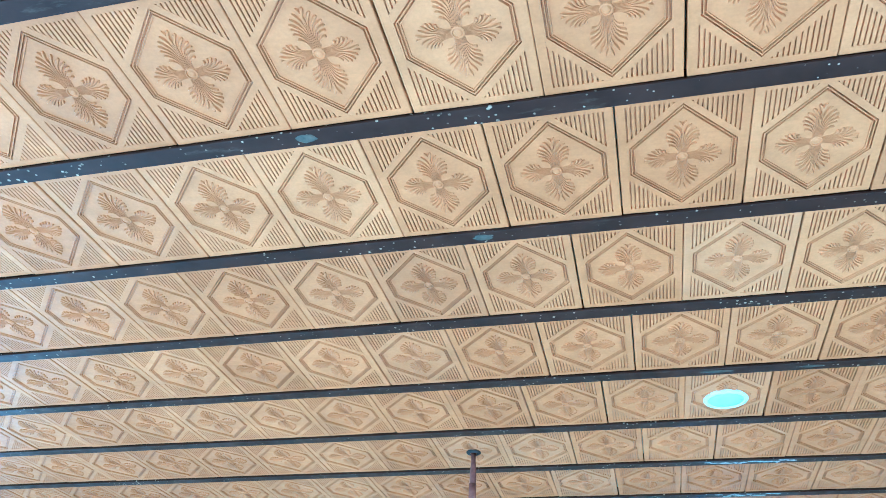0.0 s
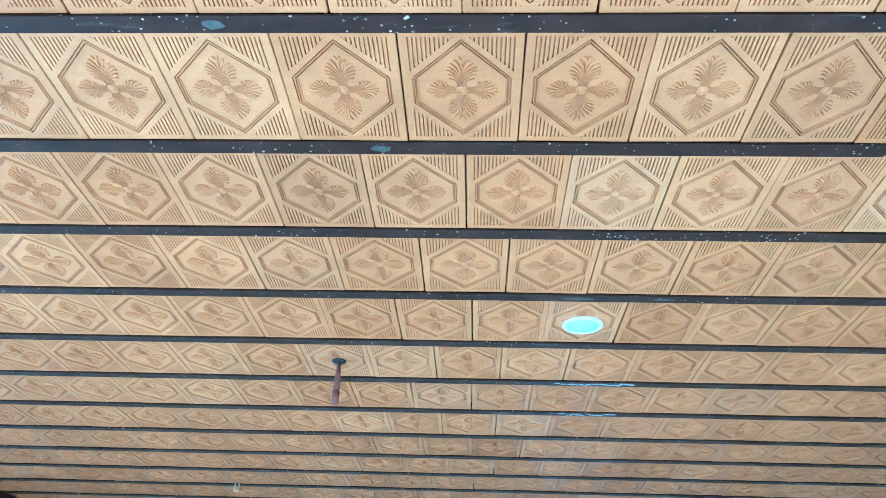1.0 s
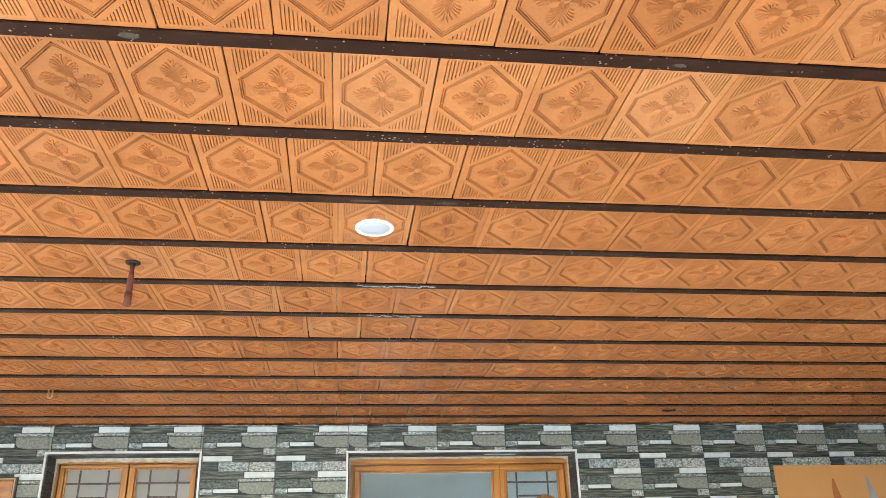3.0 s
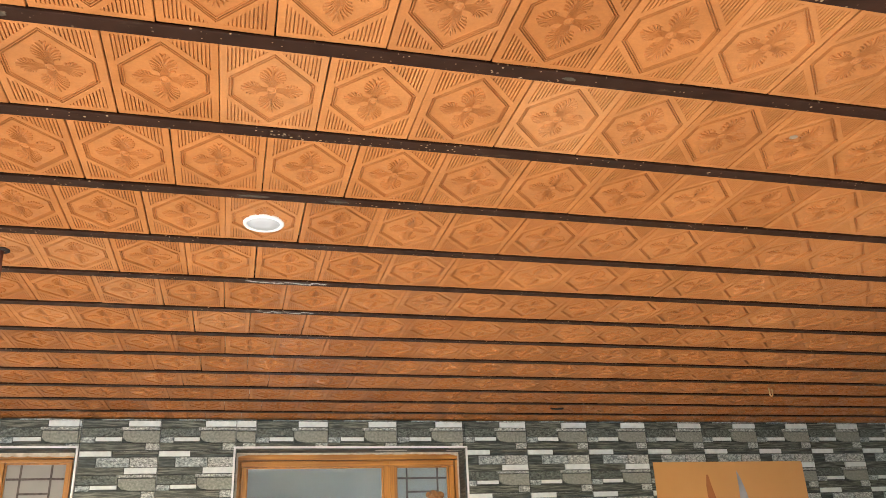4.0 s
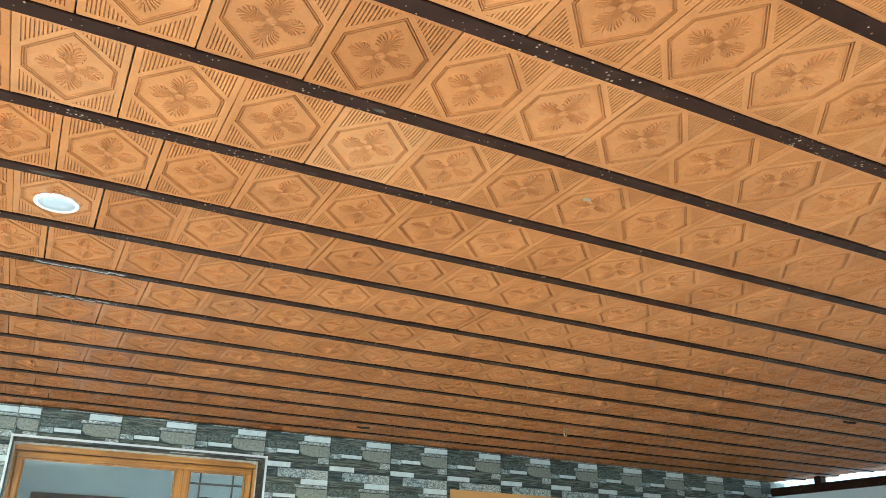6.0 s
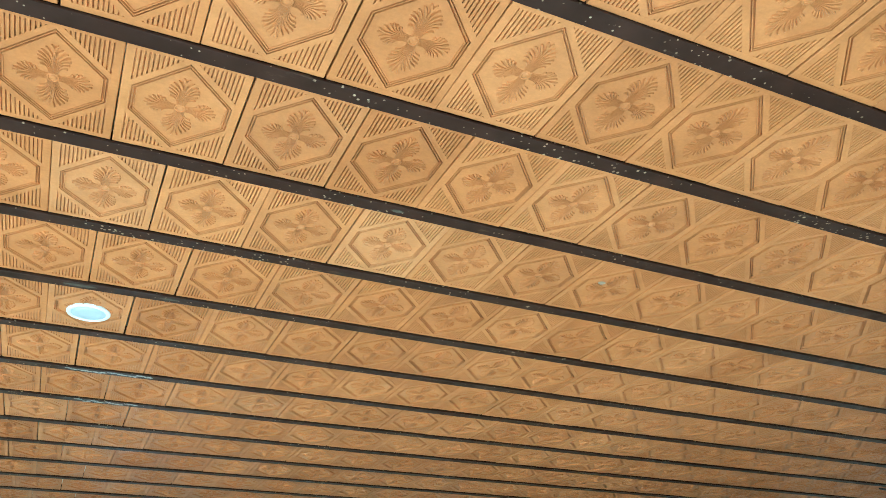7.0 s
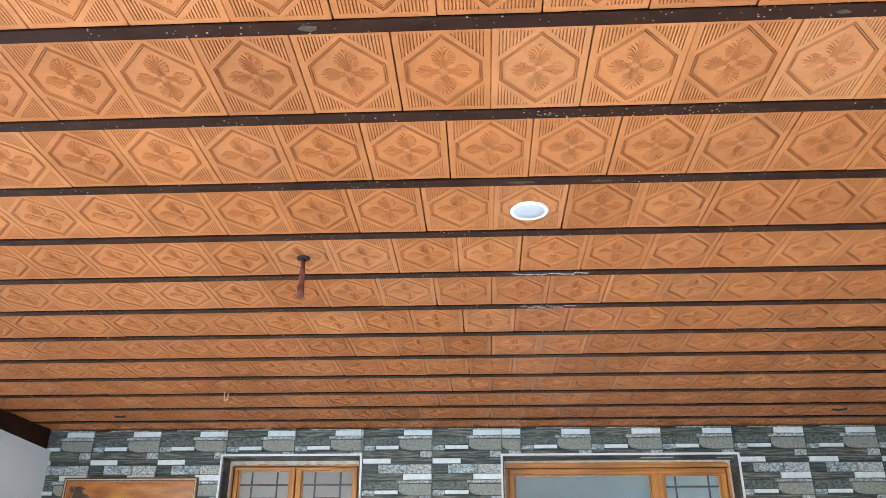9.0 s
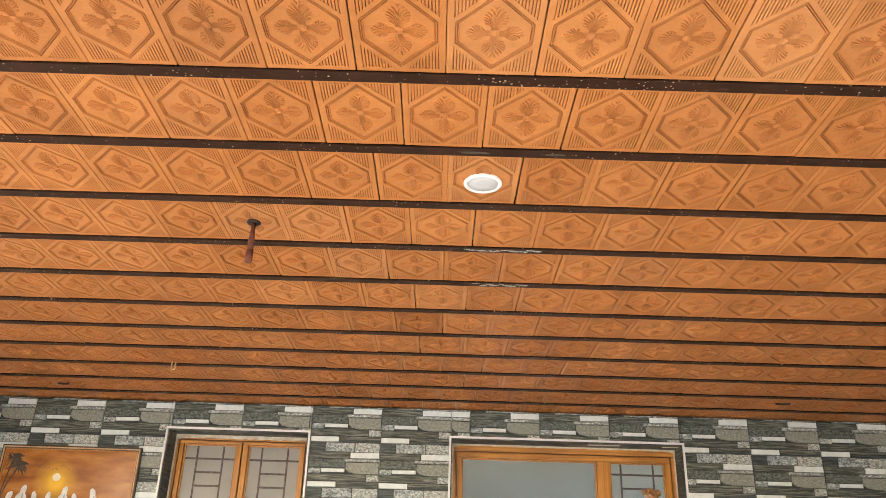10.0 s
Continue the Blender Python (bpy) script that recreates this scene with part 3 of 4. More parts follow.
# ---- windows ----
def reveal(win, x0, x1, z0, z1, depth, smear):
    """Stone-clad lining of the opening and its white edge strip."""
    bm = bmesh.new()
    y0, y1 = WALL + 0.006, WALL + depth
    rnd = random.Random(3)
    x = x0
    while x < x1 - 0.01:
        w = min(rnd.uniform(0.16, 0.30), x1 - x)
        a = y0
        for share, mats in ((0.30, (2, 1)), (0.25, (0, 1, 1)), (0.45, (1, 2))):
            c = a + (y1 - y0) * share
            box(bm, x + 0.001, x + w - 0.001, a + 0.001, c - 0.001, z1 - 0.008, z1 - 0.0005, rnd.choice(mats))
            a = c
        x += w
    put_under(part("soffit", bm, STONE_MATS, None, "stone tile lining above the window"), win)
    for xa, xb in ((x0 + 0.0005, x0 + 0.008), (x1 - 0.008, x1 - 0.0005)):
        bm = bmesh.new()
        z = z1 - 0.009
        while z > z0 + 0.02:
            h = min(rnd.choice((0.04, 0.06, 0.09)), z - z0)
            box(bm, xa, xb, y0, y1, z - h + 0.001, z - 0.001, rnd.choice((1, 1, 3, 1, 2, 1, 3, 1, 0)))
            z -= h
        put_under(part("reveal", bm, STONE_MATS, None, "stone tile lining beside the window"), win)
    for a, c, d, e in ((x0 - 0.012, x1 + 0.012, z1 - 0.002, z1 + 0.011), (x0 - 0.012, x0 + 0.001, z0, z1 - 0.002), (x1 - 0.001, x1 + 0.012, z0, z1 - 0.002)):
        bm = bmesh.new()
        soft_box(bm, a, c, WALL - 0.008, WALL + 0.004, d, e, 0.002)
        put_under(part("edge_strip", bm, PVC, None, "white edge strip"), win)
    bm = bmesh.new()
    soft_box(bm, x0 - 0.02, x1 + 0.02, WALL - 0.03, WALL + 0.2, z0 - 0.03, z0, 0.004)
    put_under(part("window_sill", bm, WHITE_STONE), win)
    # plaster smeared from the lining over the frame, with an uneven lower edge
    rnd = random.Random(17)
    bm = bmesh.new()
    n = int((x1 - x0) / 0.03)
    cols = []
    for k in range(n + 1):
        x = x0 + 0.009 + (x1 - x0 - 0.018) * k / n
        side = min(k, n - k)
        drop = smear * rnd.uniform(0.82, 1.15) + (0.016 if side == 0 else 0.006 if side == 1 else 0.0)
        cols.append([bm.verts.new((x, yy, zz)) for yy, zz in ((y1 + 0.03, z1 - 0.009), (y1 - 0.003, z1 - 0.009), (y1 - 0.004, z1 - 0.009 - drop * 0.8), (y1 + 0.004, z1 - 0.009 - drop))])
    for a, c in zip(cols, cols[1:]):
        for k in range(3):
            bm.faces.new((a[k], c[k], c[k + 1], a[k + 1]))
    put_under(part("plaster_line", bm, SMEAR, None, "uneven pale plaster smeared above the frame"), win)
    for xa, xb in ((x0 + 0.009, x0 + 0.021), (x1 - 0.020, x1 - 0.009)):
        bm = bmesh.new()
        soft_box(bm, xa, xb, y1 - 0.003, y1 + 0.03, z0 + 0.05, z1 - 0.030, 0.002)
        put_under(part("plaster_line", bm, SMEAR, None, "uneven pale plaster smeared beside the frame"), win)


def wood_frame(win, x0, x1, z0, z1, y, uprights, top=0.075, split=True):
    """Backing frame with rails and stiles proud of it; narrow open joints run between the fixed frame and the sashes."""
    def member(name, a, c, d, e, ya, mat):
        bm = bmesh.new()
        soft_box(bm, a, c, ya, y + 0.06, d, e, 0.003)
        put_under(part(name, bm, mat), win)

    member("frame_head", x0, x1, z1 - top, z1, y + 0.032, WOOD_H)
    member("frame_head", x0, x1, z1 - top * 0.50, z1, y - 0.004, WOOD_H)
    member("bottom_rail", x0, x1, z0, z0 + 0.08, y - 0.002, WOOD_H)
    spans = []
    for k, (a, c) in enumerate(uprights):
        member("jamb", a, c, z0 + 0.08, z1 - top, y + 0.032, WOOD_V)
        if 0 < k < len(uprights) - 1:
            m = (a + c) / 2
            gap = 0.0045 if split else 0.0006
            spans += [(a, m - gap), (m + gap, c)]
        else:
            cut = a + 0.46 * (c - a) if k == 0 else c - 0.46 * (c - a)
            spans += [(a, cut - 0.0045), (cut + 0.0045, c)]
    for a, c in spans:
        member("stile", a, c, z0 + 0.08, z1 - top - 0.001 if a > x0 and c < x1 else z1 - top * 0.50 - 0.004, y - 0.006, WOOD_V)
    inner = sorted(spans)
    for (a, c), (d, e) in zip(inner[1::2], inner[2::2]):
        member("top_rail", a, e, z1 - top, z1 - top * 0.50 - 0.009, y - 0.004, WOOD_H)


def pane(win, x0, x1, z0, z1, y, mat, label=""):
    # glazing bead
    bm = bmesh.new()
    b = 0.011
    for q in ((x0, x1, z1 - b, z1), (x0, x0 + b, z0, z1 - b), (x1 - b, x1, z0, z1 - b), (x0 + b, x1 - b, z0, z0 + b)):
        soft_box(bm, q[0], q[1], y - 0.014, y - 0.001, q[2], q[3], 0.003)
    put_under(part("glazing_bead", bm, WOOD_V), win)
    bm = bmesh.new()
    box(bm, x0 + 0.002, x1 - 0.002, y, y + 0.005, z0 + 0.002, z1 - 0.002)
    g = put_under(part("pane", bm, mat, None, label), win)
    if mat is GLASS:
        g.visible_shadow = False
    return g


def lead_lines(g, win, x0, x1, z1, z0, y, step=0.088, drop=0.085, short=(0.24, 0.76), n=9):
    w = x1 - x0

    def strip(*span):
        bm = bmesh.new()
        soft_box(bm, *span, 0.0015)
        part("lead_strip", bm, LEAD, g)

    for s in short:
        strip(x0 + s * w - 0.0062, x0 + s * w + 0.0062, y - 0.004, y - 0.0005, z0, z1)
    for k in range(n):
        z = z1 - drop - k * step
        a, c = (x0, x1) if k % 4 == 0 else (x0 + short[0] * w, x0 + short[1] * w)
        strip(a + 0.002, c - 0.002, y - 0.0046, y - 0.0008, z - 0.0065, z + 0.0065)


def window_two_leaf():
    x0, x1, z0, z1 = OPENINGS[0]
    win = thing("window_1", ((x0 + x1) / 2, WALL + 0.1, z0), "two-leaf varnished wooden window with frosted leaded panes", "window", "structure")
    reveal(win, x0, x1, z0, z1, 0.16, 0.024)
    y = WALL + 0.165
    top = 2.300
    wood_frame(win, x0 + 0.010, x1 - 0.009, z0, top, y, [(x0 + 0.010, -1.826), (-1.468, -1.390), (-1.032, x1 - 0.009)], 0.053)
    for a, c in ((-1.826, -1.468), (-1.390, -1.032)):
        g = pane(win, a, c, z0 + 0.08, top - 0.053, y + 0.028, FROSTED, "frosted grey glass pane")
        lead_lines(g, win, a + 0.011, c - 0.011, top - 0.064, z0 + 0.09, y + 0.028)


def window_wide():
    x0, x1, z0, z1 = OPENINGS[1]
    win = thing("window_2", ((x0 + x1) / 2, WALL + 0.1, z0), "wide varnished wooden window with one clear and one leaded pane", "window", "structure")
    reveal(win, x0, x1, z0, z1, 0.16, 0.013)
    y = WALL + 0.165
    top = 2.294
    wood_frame(win, x0 + 0.010, x1 - 0.009, z0, top, y, [(x0 + 0.010, 0.055), (0.964, 1.052), (1.424, x1 - 0.009)], 0.085, False)
    pane(win, 0.055, 0.964, z0 + 0.08, top - 0.085, y + 0.028, GLASS, "clear glass pane")
    g = pane(win, 1.052, 1.424, z0 + 0.08, top - 0.085, y + 0.028, GLASS, "clear leaded glass pane")
    lead_lines(g, win, 1.063, 1.413, top - 0.096, z0 + 0.09, y + 0.028, 0.09, 0.068, (0.19, 0.81))
    # amber glass rose set in the leaded pane
    bm = bmesh.new()
    rnd = random.Random(11)
    cx, cz = 1.322, 2.000
    for k in range(11):
        a = k * 2.4
        r = 0.008 + 0.0042 * k
        px, pz, s = cx + r * math.cos(a), cz + r * math.sin(a), 0.020 + rnd.uniform(0, 0.010)
        ring_v = [bm.verts.new((px + s * math.cos(t * math.tau / 9 + a) * rnd.uniform(0.75, 1.1), y + 0.0175 + 0.0007 * k, pz + s * 0.9 * math.sin(t * math.tau / 9 + a))) for t in range(9)]
        mid = bm.verts.new((px, y + 0.0135 + 0.0007 * k, pz))
        for t in range(9):
            bm.faces.new((mid, ring_v[t], ring_v[(t + 1) % 9]))
    put_under(part("glass_rose", bm, simple("amber_glass", (0.13, 0.045, 0.015), (0.46, 0.24, 0.09), 55, 0.2), None, "amber glass rose"), win)


window_two_leaf()
window_wide()

# ---- room behind the wide window ----
RY = 6.60
bm = bmesh.new()
box(bm, -2.8, 0.245, RY, RY + 0.12, 0.0, 2.9)
box(bm, 1.00, 3.4, RY, RY + 0.12, 0.0, 2.9)
box(bm, 0.245, 1.00, RY, RY + 0.12, 2.22, 2.9)
tagged(part("wall_room", bm, ROOM_PAINT), "pale blue-grey painted wall of the room inside", "wall", kind="structure")
bm = bmesh.new()
box(bm, -2.92, -2.8, WALL + 0.21, RY + 2.0, 0.0, 2.9)
box(bm, 3.4, 3.52, WALL + 0.21, RY + 2.0, 2.45, 2.9)
box(bm, -2.8, 0.15, RY + 1.9, RY + 2.0, 0.0, 2.9)
box(bm, 1.05, 3.4, RY + 1.9, RY + 2.0, 0.0, 2.9)
box(bm, 0.15, 1.05, RY + 1.9, RY + 2.0, 2.05, 2.9)
tagged(part("wall_room_side", bm, ROOM_PAINT), "pale painted side walls of the room inside", "wall", kind="structure")
bm = bmesh.new()
box(bm, -2.92, 3.52, WALL + 0.21, RY + 2.0, 2.9, 3.0)
tagged(part("ceiling_room", bm, ROOM_PAINT), "plain pale ceiling of the room inside", "ceiling", kind="structure")
bm = bmesh.new()
box(bm, -2.92, 3.52, WALL + 0.22, RY + 2.0, -0.1, 0.0)
tagged(part("floor_room", bm, FLOOR), "pale tile floor of the room inside", "floor", kind="structure")
bm = bmesh.new()
soft_box(bm, 0.170, 0.247, RY - 0.03, RY + 0.13, 0.0, 2.210, 0.004)
soft_box(bm, 0.998, 1.075, RY - 0.03, RY + 0.13, 0.0, 2.210, 0.004)
soft_box(bm, 0.170, 1.075, RY - 0.03, RY + 0.13, 2.211, 2.288, 0.004)
tagged(part("door_1", bm, DARK_WOOD), "dark brown wooden frame of an open inner doorway", "door frame", kind="structure")

# ---- side walls ----
WEST_RISE = 0.028     # rise of the side wall's top for each metre towards the front
bm = bmesh.new()
vs = box(bm, LEFT - 0.15, LEFT, 0.9, WALL + 0.004, -0.3, 2.355)
for i in (4, 5):
    vs[i].co.z += WEST_RISE * (WALL - 0.9)
tagged(part("wall_west", bm, PLASTER), "white plastered side wall with a dark beam on top", "wall", kind="structure")
bm = bmesh.new()
vs = box(bm, LEFT - 0.17, LEFT - 0.03, 0.5, WALL + 0.004, 2.357, CEIL + 0.16)
for i in (0, 1):
    vs[i].co.z += WEST_RISE * (WALL - 0.5)
tagged(part("beam_west", bm, STEEL), "dark painted steel beam along the top of the side wall", "beam", kind="structure")
bm = bmesh.new()
box(bm, RIGHT, RIGHT + 0.15, FRONT, WALL + 0.004, -0.3, 2.355)
tagged(part("wall_east", bm, PLASTER), "white plastered side wall ending below the ceiling", "wall", kind="structure")
bm = bmesh.new()
soft_box(bm, RIGHT - 0.01, RIGHT + 0.12, -3.3, WALL + 0.004, 2.357, 2.430, 0.004)
tagged(part("beam_east", bm, STEEL), "dark steel beam on top of the side wall", "beam", kind="structure")


def beam_post(y):
    bm = bmesh.new()
    soft_box(bm, RIGHT + 0.02, RIGHT + 0.09, y - 0.035, y + 0.035, 2.432, CEIL - 0.008, 0.004)
    return tagged(part("beam_post", bm, STEEL), "short dark steel post between side wall and ceiling", "post", "posts on the side wall", "structure")


for y in (2.667, 1.45, 0.25, -0.95, -2.15):
    beam_post(y)


# unseen wall, added so that less daylight reaches the right side
bm = bmesh.new()
box(bm, 2.0, RIGHT, FRONT - 0.15, FRONT, -0.3, CEIL + 0.16)
tagged(part("unseen_wall_south", bm, PLASTER), "unseen plain wall added at the porch front to hold back light", "wall", kind="structure")


# ---- things on the wall ----
def framed_picture():
    x0, x1, z0, z1, y = -2.941, -2.035, 1.50, 2.173, WALL - 0.006
    pic = thing("framed_picture", ((x0 + x1) / 2, y, z0), "framed orange sunset picture with white shapes and a palm", "picture")
    for k, (inset, wide, deep, mat) in enumerate(((0.0, 0.009, 0.022, DARK_WOOD), (0.0092, 0.007, 0.027, CREAM), (0.0164, 0.005, 0.022, DARK_WOOD), (0.0216, 0.007, 0.018, WOOD_V))):
        bm = bmesh.new()
        a, c, d, e = x0 + inset, x1 - inset, z0 + inset, z1 - inset
        for q in ((a, c, e - wide, e), (a, c, d, d + wide), (a, a + wide, d + wide, e - wide), (c - wide, c, d + wide, e - wide)):
            soft_box(bm, q[0], q[1], y - deep, y, q[2], q[3], 0.002)
        put_under(part("frame_moulding", bm, mat), pic)
    m, t, b = material("sunset_print", 0.25)
    v = world_coords(t)
    f = noise_tex(t, world_coords(t, (2.5, 1, 9)), 1.6, 4.0)
    c = ramp(t, f, [(0.3, (0.22, 0.075, 0.02)), (0.55, (0.42, 0.16, 0.035)), (0.75, (0.52, 0.25, 0.08))])
    g = t.nodes.new("ShaderNodeVectorMath")
    g.operation = "DISTANCE"
    t.links.new(world_coords(t), g.inputs[0])
    g.inputs[1].default_value = (-2.555, y - 0.011, 1.945)
    glow = ramp(t, g.outputs["Value"], [(0.03, (1, 1, 1)), (0.07, (0.5, 0.5, 0.5)), (0.15, (0, 0, 0))])
    c = mix(t, glow, c, (0.85, 0.5, 0.05))
    t.links.new(c, b.inputs["Base Color"])
    bm = bmesh.new()
    box(bm, x0 + 0.029, x1 - 0.029, y - 0.010, y - 0.002, z0 + 0.029, z1 - 0.029)
    put_under(part("print", bm, m, None, "orange sunset print"), pic)
    white = simple("white_print_shapes", (0.55, 0.52, 0.48), (0.8, 0.78, 0.75), 25, 0.3)
    grey = simple("grey_print_shade", (0.30, 0.29, 0.27), (0.45, 0.43, 0.41), 25, 0.3)
    dark = simple("dark_print_foliage", (0.03, 0.025, 0.02), (0.08, 0.05, 0.03), 30, 0.3)

    def flat(name, outline, mat, lift):
        bm = bmesh.new()
        front = [bm.verts.new((px, y - 0.0115 - lift, pz)) for px, pz in outline]
        back = [bm.verts.new((px, y - 0.0095, pz)) for px, pz in outline]
        bm.faces.new(front)
        for k in range(len(outline)):
            bm.faces.new((front[k], front[(k + 1) % len(outline)], back[(k + 1) % len(outline)], back[k]))
        put_under(part(name, bm, mat), pic)

    disc = lambda cx, cz, rx, rz, n=20: [(cx + rx * math.cos(k * math.tau / n), cz + rz * math.sin(k * math.tau / n)) for k in range(n)]
    flat("sun_disc", disc(-2.555, 1.975, 0.026, 0.024), simple("pale_sun", (0.8, 0.72, 0.5), (0.85, 0.78, 0.6), 20, 0.3), 0.0)
    # plain rounded white shapes along the foot of the print
    flat("white_shape", [(-2.87, z0 + 0.032), (-2.13, z0 + 0.032), (-2.14, 1.76), (-2.17, 1.795), (-2.24, 1.800), (-2.33, 1.79), (-2.42, 1.806), (-2.52, 1.79), (-2.62, 1.80), (-2.72, 1.79), (-2.82, 1.80), (-2.865, 1.77)], white, 0.0002)
    for k, (cx, top, lean) in enumerate(((-2.845, 1.882, 0.014), (-2.757, 1.922, 0.010), (-2.667, 1.884, -0.006), (-2.585, 1.884, 0.004), (-2.490, 1.920, 0.008), (-2.410, 1.878, -0.006), (-2.290, 1.912, -0.012))):
        flat("white_shape", disc(cx + lean * 0.3, top - 0.092, 0.033 + 0.004 * (k % 2), 0.046), white, 0.0005 + 0.0003 * k)
        flat("white_shape", disc(cx + lean * 0.8, top - 0.046, 0.017, 0.040), white, 0.0006 + 0.0003 * k)
        flat("white_shape", disc(cx + lean * 1.6, top - 0.020, 0.012, 0.020), white, 0.0007 + 0.0003 * k)
        flat("grey_shade", disc(cx + lean * 0.5 + 0.006, top - 0.070, 0.005, 0.024), grey, 0.0029 + 0.0001 * k)
    # dark palms leaning in from the corner
    for bx, bz, tx, tz in ((-2.905, 1.79, -2.815, 2.04), (-2.90, 1.84, -2.855, 2.09)):
        mx = bx + (tx - bx) * 0.35
        flat("palm_trunk", [(bx, bz), (bx + 0.008, bz), (mx + 0.008, (bz + tz) / 2), (tx + 0.005, tz), (tx - 0.004, tz), (mx, (bz + tz) / 2)], dark, 0.0002)
        for k in range(17):
            a = math.radians(-80 + k * 21)
            reach = 0.062 + 0.022 * ((k * 7) % 4) / 3
            lx, lz = reach * math.cos(a), reach * 0.72 * math.sin(a)
            if tx + lx < x0 + 0.034:
                lx = x0 + 0.034 - tx
            flat("palm_frond", [(tx, tz), (tx + lx * 0.5 - lz * 0.16, tz + lz * 0.5 + abs(lx) * 0.16), (tx + lx, min(tz + lz - 0.016, z1 - 0.034)), (tx + lx * 0.5 + lz * 0.12, tz + lz * 0.5 - abs(lx) * 0.10)], dark, 0.0003 + 0.0001 * k)
    rnd = random.Random(21)
    for k in range(14):
        px, pz = -2.70 + 0.018 * k + rnd.uniform(-0.006, 0.006), 2.040 + rnd.uniform(-0.02, 0.02)
        flat("dark_fleck", [(px - 0.006, pz), (px, pz - 0.003), (px + 0.006, pz + 0.001), (px, pz + 0.002)], dark, 0.0002)
    flat("hill", [(x0 + 0.03, z0 + 0.032), (-2.10, z0 + 0.032), (-2.06, 1.79), (-2.2, 1.815), (-2.5, 1.80), (-2.75, 1.83), (x0 + 0.03, 1.85)], simple("brown_print_hill", (0.10, 0.035, 0.012), (0.24, 0.09, 0.025), 14, 0.3), 0.0001)


framed_picture()


def poster():
    x0, x1, z0, z1 = 2.899, 4.140, 1.35, 2.197
    y = WALL - 0.012
    board = thing("poster_board", ((x0 + x1) / 2, y, z0), "plain orange poster board with two tapering pointed shapes", "poster")
    bm = bmesh.new()
    soft_box(bm, x0, x1, y - 0.006, y, z0, z1, 0.001)
    put_under(part("board", bm, simple("orange_print", (0.66, 0.34, 0.11), (0.72, 0.39, 0.14), 1.5, 0.35)), board)
    for name, outline, cols in (("brown_point", [(3.33, 1.35), (3.330, 1.80), (3.300, 1.96), (3.300, 2.03), (3.312, 2.100), (3.318, 2.108), (3.328, 2.100), (3.342, 2.03), (3.365, 1.94), (3.42, 1.86), (3.46, 1.35)], ((0.35, 0.10, 0.02), (0.5, 0.19, 0.06))),
                                ("grey_point", [(3.545, 1.35), (3.560, 1.88), (3.566, 2.02), (3.564, 2.11), (3.569, 2.130), (3.590, 2.08), (3.622, 1.98), (3.636, 1.90), (3.628, 1.35)], ((0.22, 0.24, 0.28), (0.45, 0.47, 0.5)))):
        bm = bmesh.new()
        front = [bm.verts.new((a, y - 0.0072, c)) for a, c in outline]
        back = [bm.verts.new((a, y - 0.005, c)) for a, c in outline]
        bm.faces.new(front)
        for k in range(len(outline)):
            bm.faces.new((front[k], front[(k + 1) % len(outline)], back[(k + 1) % len(outline)], back[k]))
        put_under(part(name, bm, simple(name, cols[0], cols[1], 6, 0.4), None, name.replace("_", " ") + " printed on the board"), board)


poster()


# ---- things on the ceiling ----
def downlight():
    cx, cy = 0.014, 0.019
    lamp = thing("downlight", (cx, cy, CEIL), "round white ceiling downlight, switched off", "ceiling light")
    bm = bmesh.new()
    z = CEIL - 0.003
    lathe(bm, [(0.0595, z + 0.005), (0.060, z), (0.058, z - 0.0025), (0.053, z - 0.0035), (0.049, z - 0.0030), (0.0475, z - 0.0005)], cx, cy)
    put_under(part("rim", bm, RIM, None, "white plastic rim"), lamp)
    bm = bmesh.new()
    lathe(bm, [(0.048, z + 0.002), (0.0475, z - 0.0008), (0.02, z - 0.0014), (0.004, z - 0.0016)], cx, cy)
    put_under(part("diffuser", bm, DIFFUSER, None, "pale opal diffuser"), lamp)


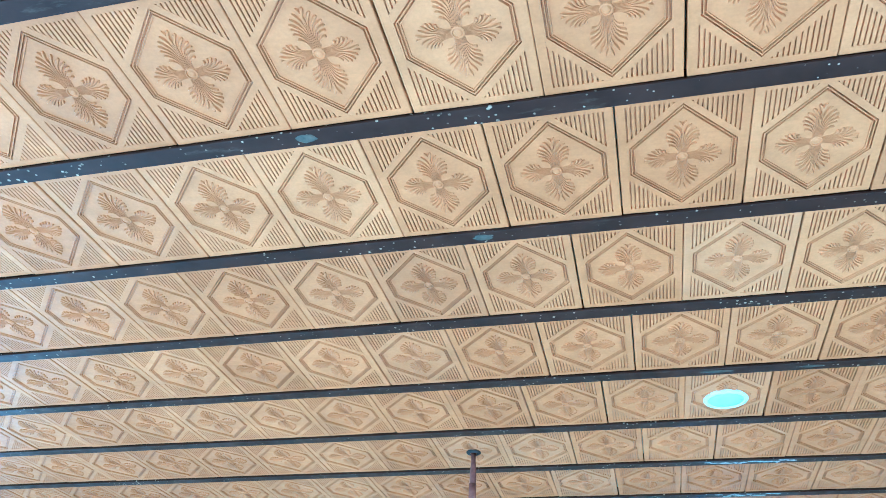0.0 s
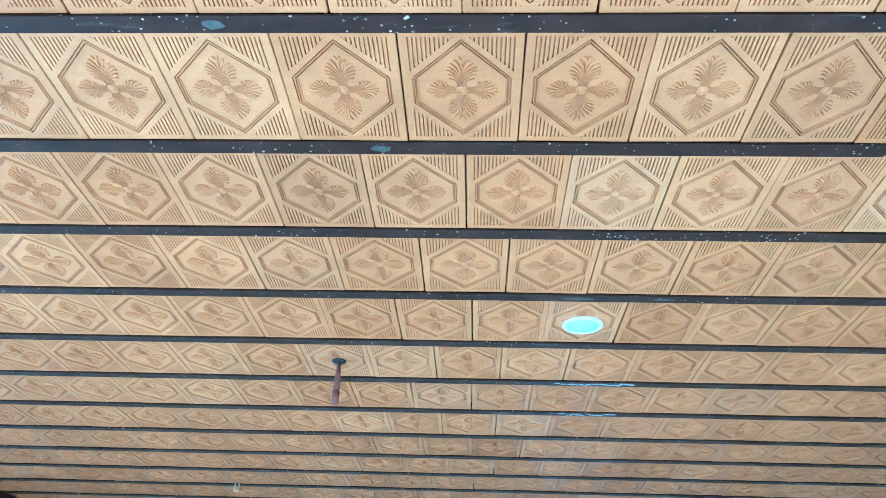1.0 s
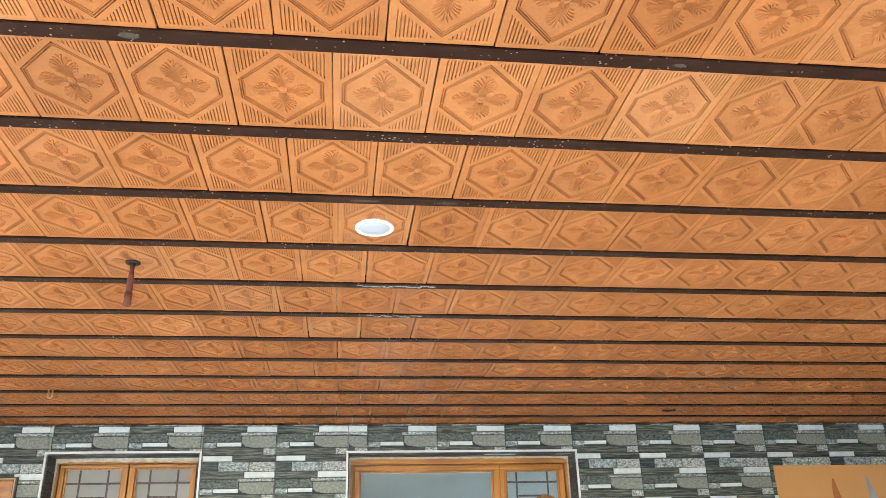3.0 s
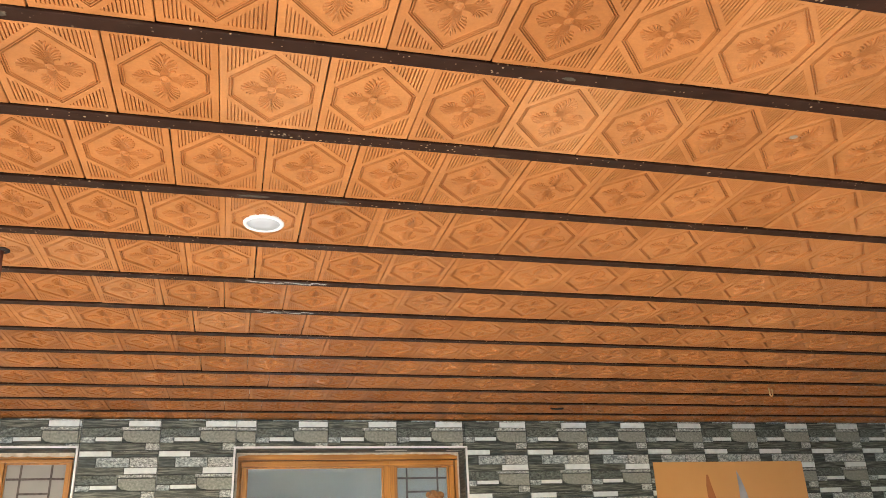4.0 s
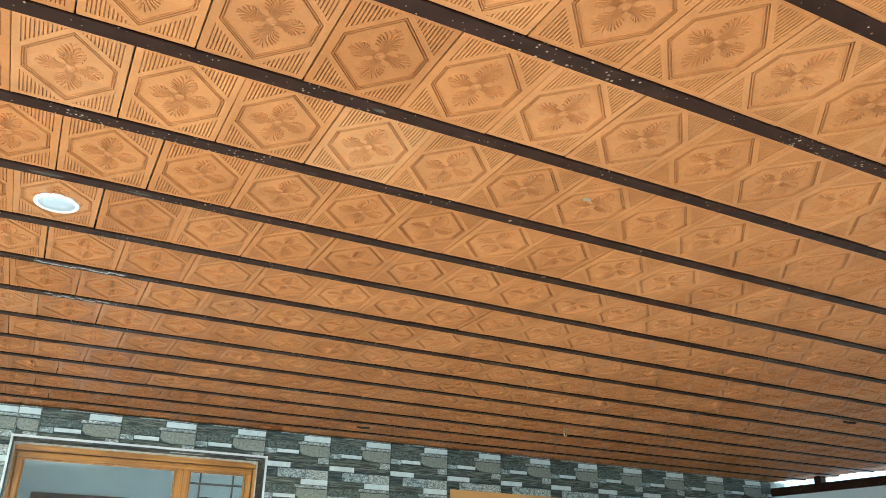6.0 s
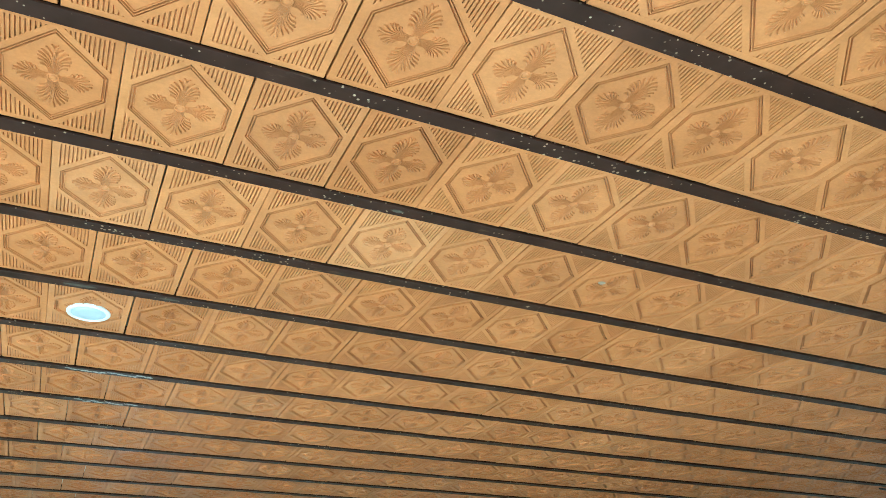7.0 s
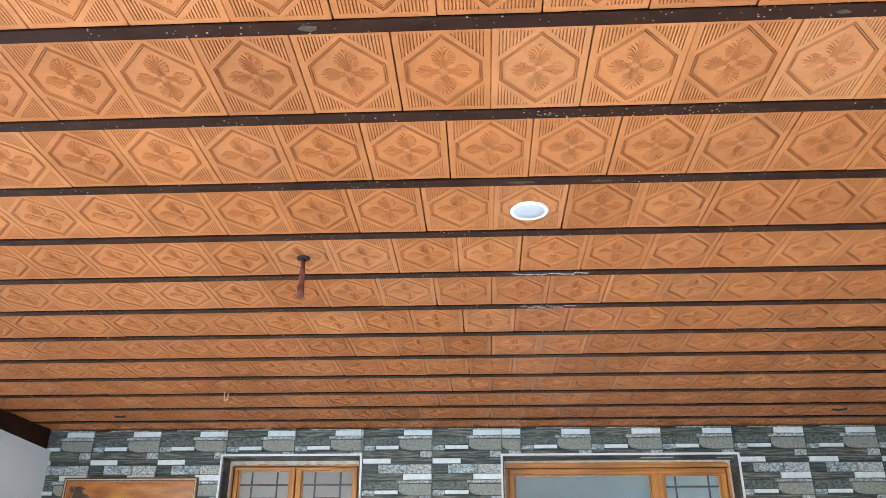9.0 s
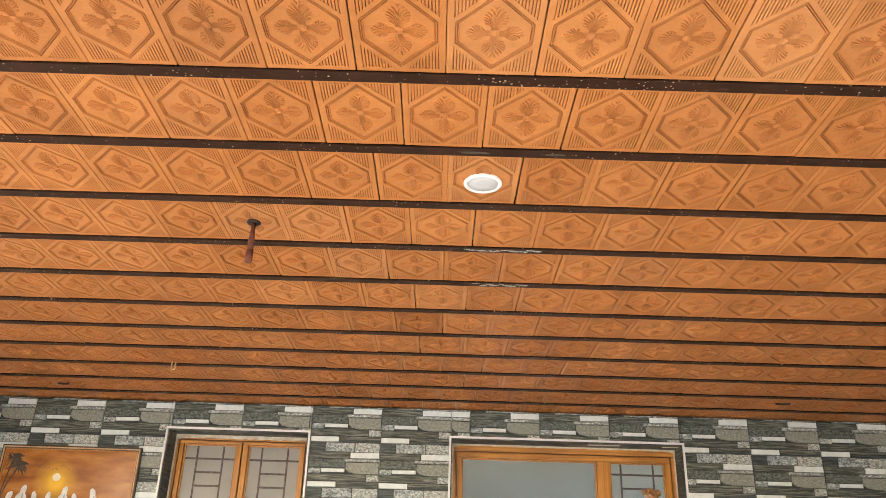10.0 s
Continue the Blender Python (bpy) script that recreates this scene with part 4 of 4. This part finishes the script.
def rusty_pipe():
    cx, cy = -0.767, 0.353
    pipe = thing("hanging_pipe", (cx, cy, CEIL), "short rusty iron pipe hanging through a ceiling tile", "pipe")
    bm = bmesh.new()
    tube(bm, [(cx, cy, CEIL + 0.02), (cx, cy, CEIL - 0.06), (cx - 0.001, cy, CEIL - 0.150)], 0.0105, 14)
    put_under(part("tube", bm, RUST), pipe)
    bm = bmesh.new()
    tube(bm, [(cx - 0.001, cy, CEIL - 0.149), (cx - 0.001, cy, CEIL - 0.105)], 0.0125, 14)
    put_under(part("sleeve", bm, RUST, None, "wider rusty end sleeve"), pipe)
    # near-black ring under the tile paints the shade inside the pipe's hole
    bm = bmesh.new()
    lathe(bm, [(0.012, CEIL - 0.0045), (0.021, CEIL - 0.0042), (0.024, CEIL - 0.002), (0.024, CEIL + 0.004)], cx, cy, 18)
    put_under(part("hole_shade_ring", bm, simple("dark_hole_shade", (0.010, 0.006, 0.005), (0.03, 0.018, 0.013), 60, 0.9), None, "dark ring painted as the shaded hole round the pipe"), pipe)


def wire_hook(cx, cy, drop):
    hook = thing("wire_hook", (cx, cy, CEIL), "small bent brass wire hook hanging from the ceiling", "hook", group="wire hooks")
    bm = bmesh.new()
    pts = [(cx - 0.010, cy, CEIL + 0.002), (cx - 0.010, cy, CEIL - drop * 0.75)]
    pts += [(cx - 0.010 * math.cos(a), cy, CEIL - drop * 0.75 - 0.012 * math.sin(a)) for a in (0.5, 1.0, 1.57, 2.1, 2.6)]
    pts += [(cx + 0.010, cy, CEIL - drop * 0.75), (cx + 0.010, cy, CEIL - 0.006)]
    tube(bm, pts, 0.0042, 8)
    put_under(part("wire", bm, BRASS), hook)


def cable_hole(cx, cy):
    hole = thing("cable_stub", (cx, cy, CEIL), "dark cable stub poking from a ceiling tile", "cable", group="cable stubs")
    bm = bmesh.new()
    tube(bm, [(cx - 0.045, cy + 0.004, CEIL + 0.004), (cx - 0.04, cy + 0.004, CEIL - 0.003), (cx - 0.01, cy, CEIL - 0.006), (cx + 0.025, cy - 0.004, CEIL - 0.005), (cx + 0.03, cy - 0.02, CEIL - 0.006)], 0.0065, 8)
    put_under(part("cable", bm, simple("black_cable", (0.012, 0.011, 0.011), (0.03, 0.028, 0.028), 60, 0.6)), hole)


splash = part("cement_splash", blob(1.284, -0.722, CEIL - 0.0005, 0.013, 0.010, 4), simple("pale_cement", (0.28, 0.20, 0.13), (0.38, 0.29, 0.20), 60, 0.85))
tagged(splash, "small pale cement splash stuck on a ceiling tile", "splash")
downlight()
rusty_pipe()
wire_hook(-1.598, 2.192, 0.048)
wire_hook(3.166, 2.050, 0.05)
cable_hole(-2.457, 2.772)
cable_hole(2.031, 2.741)
cable_hole(4.455, 0.932)

clad()
